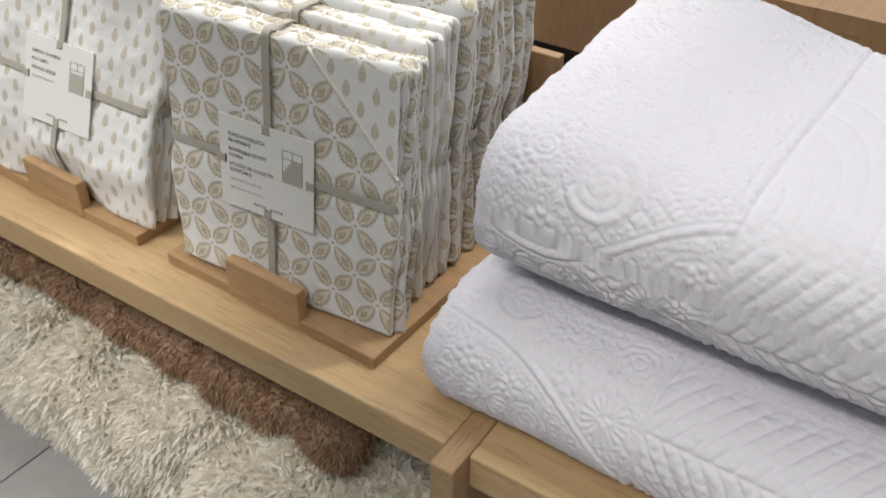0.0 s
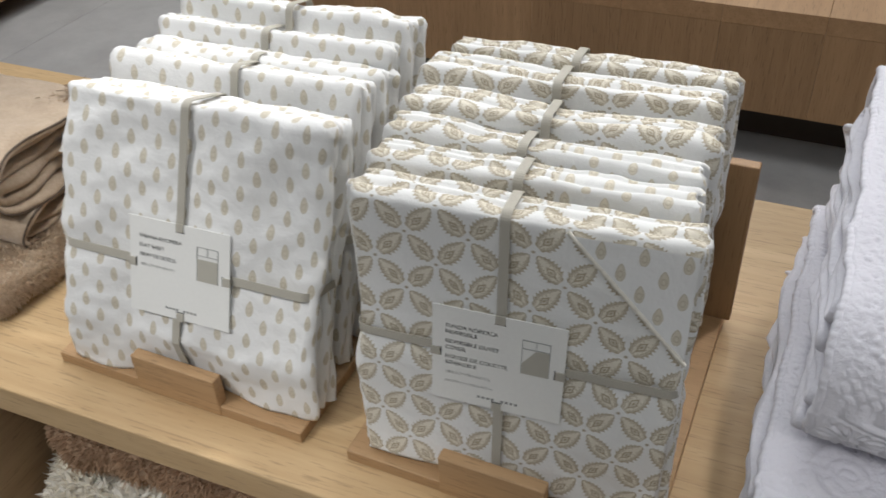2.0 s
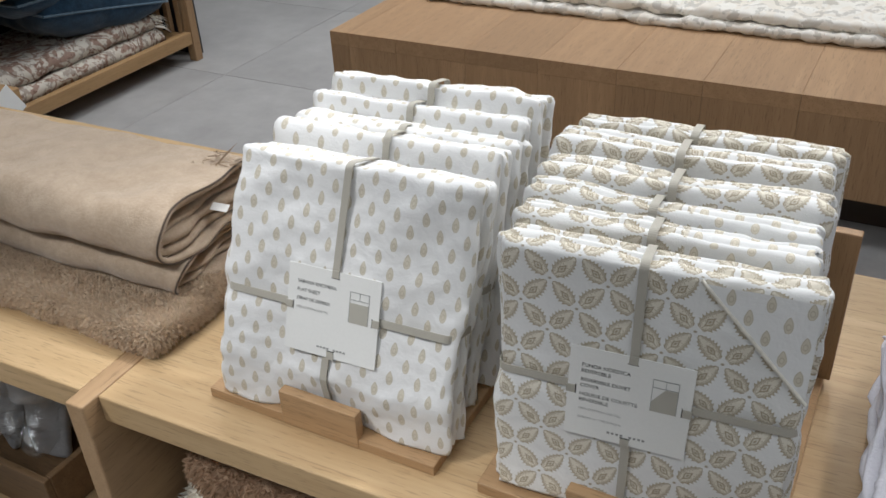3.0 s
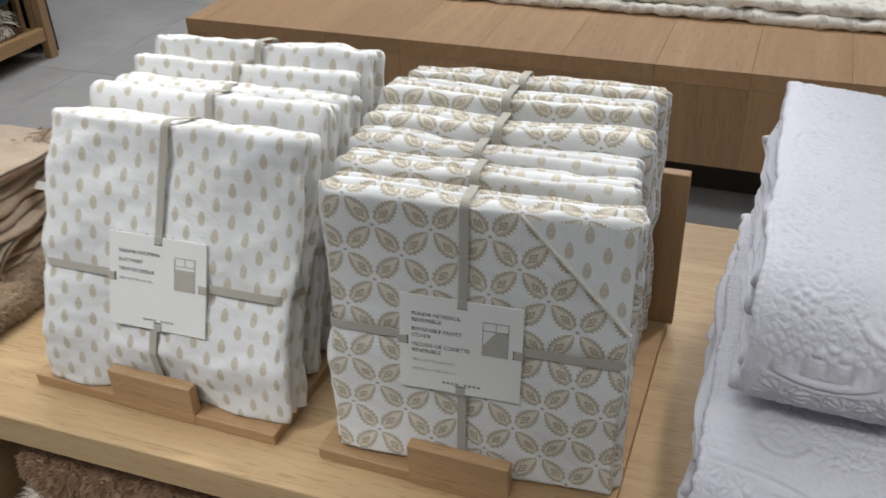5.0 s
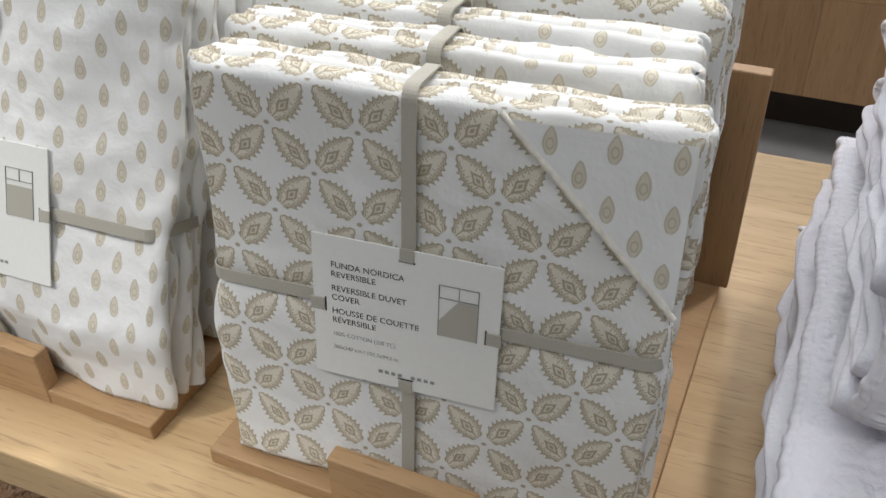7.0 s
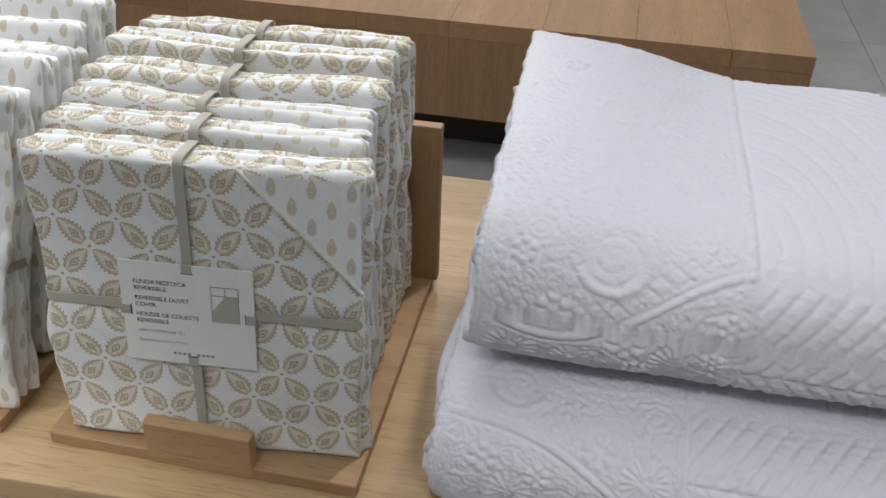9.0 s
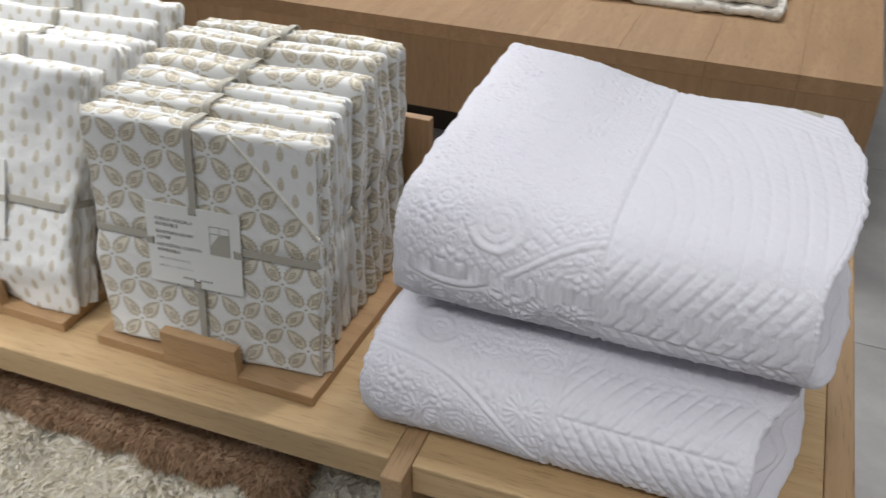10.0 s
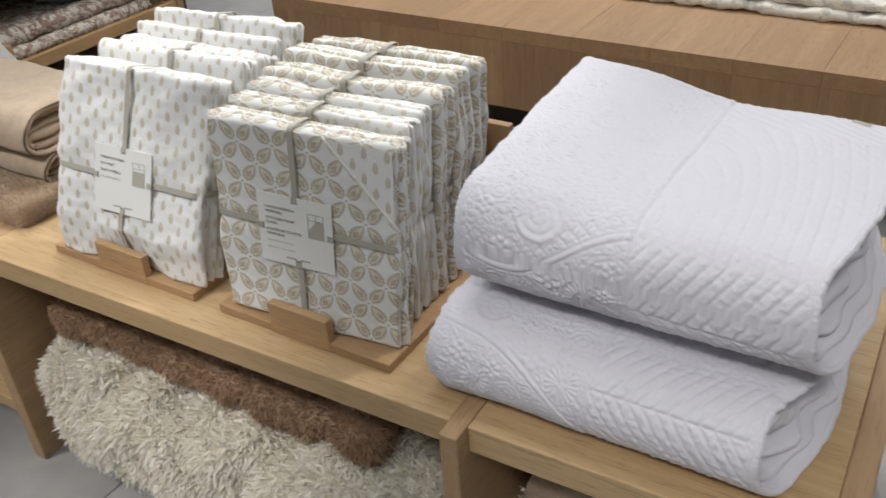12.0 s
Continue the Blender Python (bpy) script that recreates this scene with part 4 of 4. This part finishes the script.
# ---- throws at the other end of the bench ----
def throw(m, x0, x1, y0, y1, z0, z1, layers, seed, label, material=camel_wool, name="wool_throw", category="throw", group="throws on the bench"):
    ob = thing(name, m, label, category, group)
    lump = Waves(seed, 0.12, 8)
    n = layers
    hgt = (z1 - z0) / n
    sec = section(y0, y1, z0, z1, z1 - 0.004, (z1 - z0) * 0.5, 0.02, 0.006, 0.02)
    folded_sleeve("outer_fold", ob, x0, x1, sec, material, lambda U, V: lump(U, V) * 0.002, lambda way, side: Waves(seed + 2, 0.16, 5, 1)(way) * 0.007, wall=0.009, step=0.008)
    for k in range(n):
        a = z0 + 0.010 + k * (z1 - z0 - 0.020) / n
        b = z0 + 0.010 + (k + 1) * (z1 - z0 - 0.020) / n
        s2 = section(y0 + 0.016, y1 - 0.015, a + 0.001, b - 0.001, b - 0.001, (b - a) * 0.46, (b - a) * 0.4, 0.006, 0.02)
        folded_sleeve("inner_fold", ob, x0 + 0.01, x1 - 0.010 - 0.008 * (k % 2), s2, material, lambda U, V: lump(U, V) * 0.001,
                      lambda way, side, k=k: Waves(seed + 7 + k, 0.1, 5, 1)(way) * 0.004, wall=(b - a) * 0.42, step=0.01)
    for xe, d in ((x1, 0.0),):
        edge_tube("stitching", ob, sec, xe + Waves(seed + 2, 0.16, 5, 1)(sec[2]) * 0.007 + 0.0025, 0.0016, dark_stitch, 0.001, label="dark brown blanket stitching")
    return ob


throw(pose(0, 0, 0, 0, 0, 1.5), -1.02, -0.500, 0.112, 0.345, 0.502, 0.560, 2, 41, "camel wool throw, folded, between another throw and a fur pad")
throw(pose(0, 0, 0, 0, 0, 1.5), -1.03, -0.492, 0.092, 0.310, 0.561, 0.642, 2, 47, "camel wool throw, folded, on top of the pile")


# a tuft of loose fringe and a woven label at the top throw's corner
top_throw = [o for o in scene.objects if o.name.startswith("wool_throw")][-1]
rs = np.random.RandomState(5)
P = np.stack([rs.uniform(-0.56, -0.49, 26), rs.uniform(0.255, 0.292, 26), np.full(26, 0.640)], 1)
SV, SF = strands(P, np.tile([0.6, -0.1, 0.1], (26, 1)), 0.035, 0.0022, 6, 0.25, 0.35)
grid_object("fringe", SV, SF, camel_wool, top_throw, smooth=False)
lb = part("label", box(0, 0.024, -0.008, 0.008, 0, 0.0008, 0.0003, 1), tag_white, top_throw, "shiny white woven label")
lb.matrix_basis = pose(-0.500, 0.215, 0.600, 12, 10, 20)


def rug(name, m, dims, r, seed, material, count, length, width, label, droop, spread, keep=None, flow=(0, 0, 0), lump=0.006):
    ob = thing(name, m, label, "rug", "rugs under the bench" if name == "shaggy_rug" else "")
    V, F = pad(*dims, r, seed, lump)
    weld(grid_object("backing", V, F, material, ob))
    P, N = scatter(V, F, count, seed + 1, keep)
    SV, SF = strands(P, N, length, width, seed + 2, droop, spread, flow)
    tagged(grid_object("fur", SV, SF, material, ob, smooth=False), kind="stuff")
    return ob


front_side = lambda a, n: (n[:, 1] < 0.35) * (0.15 + (n[:, 1] < -0.2) * 1.0 + (n[:, 2] > 0.3) * 0.6 + (np.abs(n[:, 0]) > 0.5) * 0.6)
rug("fur_throw", I4.copy(), (-1.05, -0.475, 0.022, 0.48, T + 0.002, 0.505), 0.016, 51, sand_pile, 60000, 0.0080, 0.0014, "sandy brown faux fur throw, folded flat under the wool throws", 0.2, 0.8,
    lambda a, n: (n[:, 1] < 0.35) * ((n[:, 2] > 0.3) * (a[:, 1] < 0.2) + (n[:, 1] < -0.2) * 1.5 + (n[:, 0] > 0.3) * 1.2), (0.1, -0.2, -0.1), 0.002)
rug("shaggy_rug", I4.copy(), (-0.462, 0.412, -0.078, 0.48, 0.030, 0.280), 0.085, 61, cream_pile, 105000, 0.022, 0.0042, "cream long-pile shaggy rug, folded, bulging from the bench's open bay", 0.25, 1.15, front_side, (0, -0.05, -0.05), 0.008)
rug("shaggy_rug", I4.copy(), (-0.440, 0.262, -0.020, 0.48, 0.294, 0.346), 0.026, 65, brown_pile, 60000, 0.0110, 0.0016, "brown shaggy rug, folded, lying on the cream rug", 0.5, 0.6, front_side, (0, -0.2, -0.2))
rug("shaggy_rug", I4.copy(), (-0.430, 0.265, 0.012, 0.48, 0.342, 0.402), 0.024, 69, taupe_pile, 24000, 0.010, 0.0016, "taupe short-pile rug, folded, on top of the stack", 0.4, 0.6, front_side, (0, -0.2, -0.2))

# ---- the display platform behind, of oak boards ----
platform = thing("display_platform", pose(0, 0, 0), "low oak display platform of wide boards on a dark recessed plinth", "platform")
part("plinth", box(-1.05, 0.78, 1.60, 3.3, 0.0, 0.14, 0.002), plinth_mat, platform, "dark recessed plinth")
PX = [-1.182, -1.12, -0.965, -0.750, -0.540, -0.330, -0.117, 0.105, 0.320, 0.53, 0.74, 0.917]
for a, b in zip(PX, PX[1:]):
    part("top_board", box(a + 0.0002, b - 0.0002, 1.4545, 3.4, 0.337, 0.377, 0.0008), block_y, platform)
    part("front_board", box(a + 0.0002, b - 0.0002, 1.455, 1.49, 0.135, 0.3368, 0.0007), block_z, platform)
part("side_board", box(0.88, 0.9165, 1.4905, 3.4, 0.135, 0.3368, 0.0015), block_z, platform)
part("side_board", box(-1.1815, -1.145, 1.4905, 3.4, 0.135, 0.3368, 0.0015), block_z, platform)
part("underside", box(-1.144, 0.879, 1.4905, 3.4, 0.138, 0.160, 0.001), plinth_mat, platform)

# ---- bedspread on the platform ----
spread = thing("bedspread", I4.copy(), "cream printed bedspread, folded, with a gathered edge, on the oak platform", "bedspread")
edge_wave = Waves(91, 0.16, 8, 1)
lump2 = Waves(92, 0.10, 10)
for k, (zz0, zz1, yo, xr) in enumerate(((0.378, 0.404, 1.80, 0.665), (0.404, 0.432, 1.825, 0.64))):
    s2 = section(yo, 3.0, zz0, zz1, zz1, 0.013, 0.012, 0.006, 0.05)
    ob = folded_sleeve("layer", spread, -1.05 + 0.03 * k, xr, s2, cream_print, lambda U, V: lump2(U, V) * 0.003 + 0.002 * np.sin(U * 160) * (V > 1.12), lambda way, side: edge_wave(way) * 0.006, wall=0.009, step=0.012)

# ---- rack of cushions and quilts across the aisle ----
rack = thing("display_rack", I4.copy(), "open oak rack with two shelves, slatted end and slim posts", "rack")
part("shelf", box(-2.75, -2.19, 0.55, 1.93, 0.075, 0.10, 0.002), rack_y, rack)
part("front_rail", box(-2.189, -2.160, 0.55, 1.905, 0.070, 0.118, 0.003), rack_y, rack)
part("shelf", box(-2.75, -2.19, 0.55, 1.93, 0.455, 0.480, 0.002), rack_y, rack)
part("front_rail", box(-2.189, -2.160, 0.55, 1.905, 0.450, 0.498, 0.003), rack_y, rack)
for y in (0.52, 1.906):
    part("post", box(-2.192, -2.156, y, y + 0.036, 0, 1.3, 0.003), oak_z_shaded, rack)
    part("post", box(-2.77, -2.735, y, y + 0.036, 0, 1.3, 0.003), oak_z_shaded, rack)
for k in range(9):
    xx = -2.71 + k * 0.06
    part("slat", box(xx, xx + 0.022, 1.912, 1.932, 0.10, 1.25, 0.002), oak_z_shaded, rack)
part("back_board", box(-2.80, -2.781, 0.52, 1.94, 0.05, 1.3, 0.001), dark_board, rack, "dark back board")
screen = thing("dark_panel", I4.copy(), "dark upright panel standing behind the oak rack", "panel")
part("board", box(-2.75, -2.20, 1.975, 1.995, 0, 1.4, 0.002), dark_board, screen)

TURN = pose(0, 0, 0, 0, 0, 90)
throw(TURN.copy(), 1.06, 1.80, 2.195, 2.60, 0.1005, 0.160, 2, 81, "cream and brown paisley-printed quilt, folded, on the rack's low shelf", paisley, "printed_quilt", "quilt", "quilts on the rack")
throw(TURN.copy(), 1.09, 1.77, 2.205, 2.60, 0.161, 0.225, 2, 84, "cream and brown paisley-printed quilt, folded, on another quilt", paisley, "printed_quilt", "quilt", "quilts on the rack")


# loose tassels at the upper quilt's end
top_quilt = [o for o in scene.objects if o.name.startswith("printed_quilt")][-1]
rs = np.random.RandomState(15)
P = np.stack([np.full(60, 1.775), rs.uniform(2.20, 2.32, 60), rs.uniform(0.17, 0.215, 60)], 1)
SV, SF = strands(P, np.tile([1.0, -0.3, 0.1], (60, 1)), 0.06, 0.004, 16, 0.5, 0.3)
grid_object("fringe", SV, SF, cream_pile, top_quilt, smooth=False, label="pale tassels")


def cushion(m, w, d, h, label, seed):
    ob = thing("cushion", m, label, "cushion", "cushions on the rack")
    n = 28
    g = np.linspace(-1, 1, n + 1)
    X, Y = np.meshgrid(g, g, indexing="ij")
    puff = ((1 - np.abs(X) ** 2.6) * (1 - np.abs(Y) ** 2.6)) ** 0.45
    pin = 1 - 0.06 * (1 - np.abs(X * Y))
    wv = Waves(seed, 0.5, 8)
    Z = h * 0.5 * puff * (1 + 0.06 * wv(X, Y))
    P = np.stack([X * w / 2 * pin, Y * d / 2 * pin], -1)
    up = np.concatenate([P, Z[..., None]], -1).reshape(-1, 3)
    dn = np.concatenate([P, -Z[..., None]], -1).reshape(-1, 3)
    f = quads(n + 1, n + 1)
    weld(grid_object("cover", np.vstack([up, dn]), np.vstack([f[:, ::-1], f + len(up)]), navy, ob), 0.0005)
    ring = [(sx, sy) for sx, sy in zip(list(g) + [1] * n + list(g[::-1])[1:] + [-1] * n, [-1] * (n + 1) + list(g[1:]) + [1] * n + list(g[::-1])[1:])]
    cu = bpy.data.curves.new("piping", "CURVE")
    cu.dimensions, cu.bevel_depth, cu.bevel_resolution = "3D", 0.004, 2
    sp = cu.splines.new("POLY")
    sp.points.add(len(ring) - 1)
    for q, (sx, sy) in zip(sp.points, ring):
        k = 1 - 0.06 * (1 - abs(sx * sy))
        q.co = (sx * w / 2 * k, sy * d / 2 * k, 0, 1)
    cu.materials.append(blue_trim)
    pp = new("piping", cu)
    pp.parent = ob
    tagged(pp, "grey-blue piping")
    return ob


cushion(pose(-2.39, 1.58, 0.305, 0, 10, 86), 0.52, 0.42, 0.22, "dark blue velvet cushion with piping, lying on printed quilts", 1)
cushion(pose(-2.41, 1.44, 0.395, 0, 4, 94), 0.48, 0.42, 0.16, "dark blue velvet cushion, lying on another cushion", 2)

holder = thing("wooden_holder", I4.copy(), "small oak holder with a white tag, on the rack's rail", "holder")
part("block", box(-2.24, -2.13, 0.86, 1.10, 0.119, 0.20, 0.003), rack_y, holder)
tg = part("tag", box(-0.0006, 0.0006, -0.035, 0.035, -0.05, 0.05, 0.0003, 1), tag_white, holder, "blank white paper tag")
tg.matrix_basis = pose(-2.126, 1.05, 0.165, 28, 0, 0)
throw(TURN.copy(), 0.60, 1.02, 2.245, 2.60, 0.1005, 0.185, 2, 87, "white towelling cloth, folded, on the rack's low shelf", white_terry_shaded, "white_towel", "towel", "towels on the rack")

# ---- slippers in clear bags, in the bench's end bay ----
crate = thing("wooden_crate", pose(-0.93, 0.06, 0.101), "low open oak crate holding bagged white slippers", "crate")
part("front", box(-0.20, 0.20, -0.10, -0.088, 0, 0.085, 0.002), shaded_oak, crate)
part("back", box(-0.20, 0.20, 0.20, 0.212, 0, 0.085, 0.002), shaded_oak, crate)
part("side", box(-0.20, -0.188, -0.0878, 0.1998, 0, 0.085, 0.002), shaded_oak, crate)
part("side", box(0.188, 0.20, -0.0878, 0.1998, 0, 0.085, 0.002), shaded_oak, crate)
part("bottom", box(-0.1878, 0.1878, -0.0878, 0.1998, 0.0, 0.008, 0.001), shaded_oak, crate)


def slipper(m, seed):
    ob = thing("slipper", m, "white towelling slipper with a broad strap, standing in the crate", "slipper", "slippers in the crate")
    V, F = pad(-0.045, 0.045, -0.006, 0.012, 0.0, 0.26, 0.0085, seed, 0.001, 10, 4, 24)
    taper = 1 - 0.25 * (1 - np.clip(V[:, 2] / 0.14, 0, 1)) - 0.30 * np.clip((V[:, 2] - 0.19) / 0.07, 0, 1) ** 2
    V[:, 0] *= taper
    weld(grid_object("sole", V, F, white_terry_shaded, ob))
    n, k = 16, 8
    a = np.linspace(0, np.pi, n + 1)[:, None]
    zz = np.linspace(0.12, 0.205, k + 1)[None]
    rad = 0.043 - 0.008 * np.abs(zz - 0.16) / 0.04
    def sheet(t):
        return np.stack([np.cos(a) * (rad + t), -0.004 - np.sin(a) * (0.050 + t) * (1 + 0 * zz), zz + 0.012 * np.sin(a)], -1).reshape(-1, 3)
    f = quads(n + 1, k + 1)
    o, i2 = sheet(0.004), sheet(0.0)
    rim = []
    for r0 in range(n):
        for c0 in (0, k):
            q0, q1 = r0 * (k + 1) + c0, (r0 + 1) * (k + 1) + c0
            rim.append((q0, q1, q1 + len(o), q0 + len(o)))
    grid_object("strap", np.vstack([o, i2]), np.vstack([f, f[:, ::-1] + len(o), np.array(rim)]), white_terry_shaded, ob, label="broad white strap")
    return ob


for k, (x, y, rx, rz) in enumerate(((-1.05, 0.055, -14, 18), (-0.945, 0.045, -18, -20), (-0.845, 0.055, -12, 14), (-0.98, 0.15, -8, -8), (-0.87, 0.16, -8, 20))):
    slipper(pose(x, y, 0.112, rx, 0, rz), 200 + k)
bag = thing("clear_bag", I4.copy(), "crumpled clear plastic bag over white slippers", "bag")
V, F = pad(-0.99, -0.775, -0.02, 0.13, 0.20, 0.40, 0.03, 301, 0.014, 26, 14, 26)
weld(grid_object("film", V, F, film_mat, bag))

# a folded throw in the short bay
throw(I4.copy(), 0.470, 0.815, 0.06, 0.50, 0.002, 0.165, 2, 95, "brown wool throw, folded, on the floor of the short bay", camel_wool, "wool_throw", "throw", "throws in the short bay")
throw(I4.copy(), 0.465, 0.812, 0.07, 0.50, 0.166, 0.335, 2, 97, "brown wool throw, folded, on another in the short bay", camel_wool, "wool_throw", "throw", "throws in the short bay")

# ---- floor tiles ----
tile_me = {}
TW = 0.82
for i in range(-3, 11):
    for j in range(-7, 9):
        x0, y0 = 1.32 - 4 * TW + i * TW, 1.01 + j * TW - TW
        if x0 > 6 - TW or y0 > 7 - TW or x0 < -6 or y0 < -4:
            continue
        if "t" not in tile_me:
            bm = box(0.0012, TW - 0.0012, 0.0012, TW - 0.0012, -0.01, 0.0, 0.0008, 1)
            tile_me["t"] = bpy.data.meshes.new("tile")
            bm.to_mesh(tile_me["t"])
            bm.free()
            tile_me["t"].materials.append(tile_mat)
        ob = new("tile", tile_me["t"])
        ob.location = (x0, y0, 0)
        ob.parent = floor
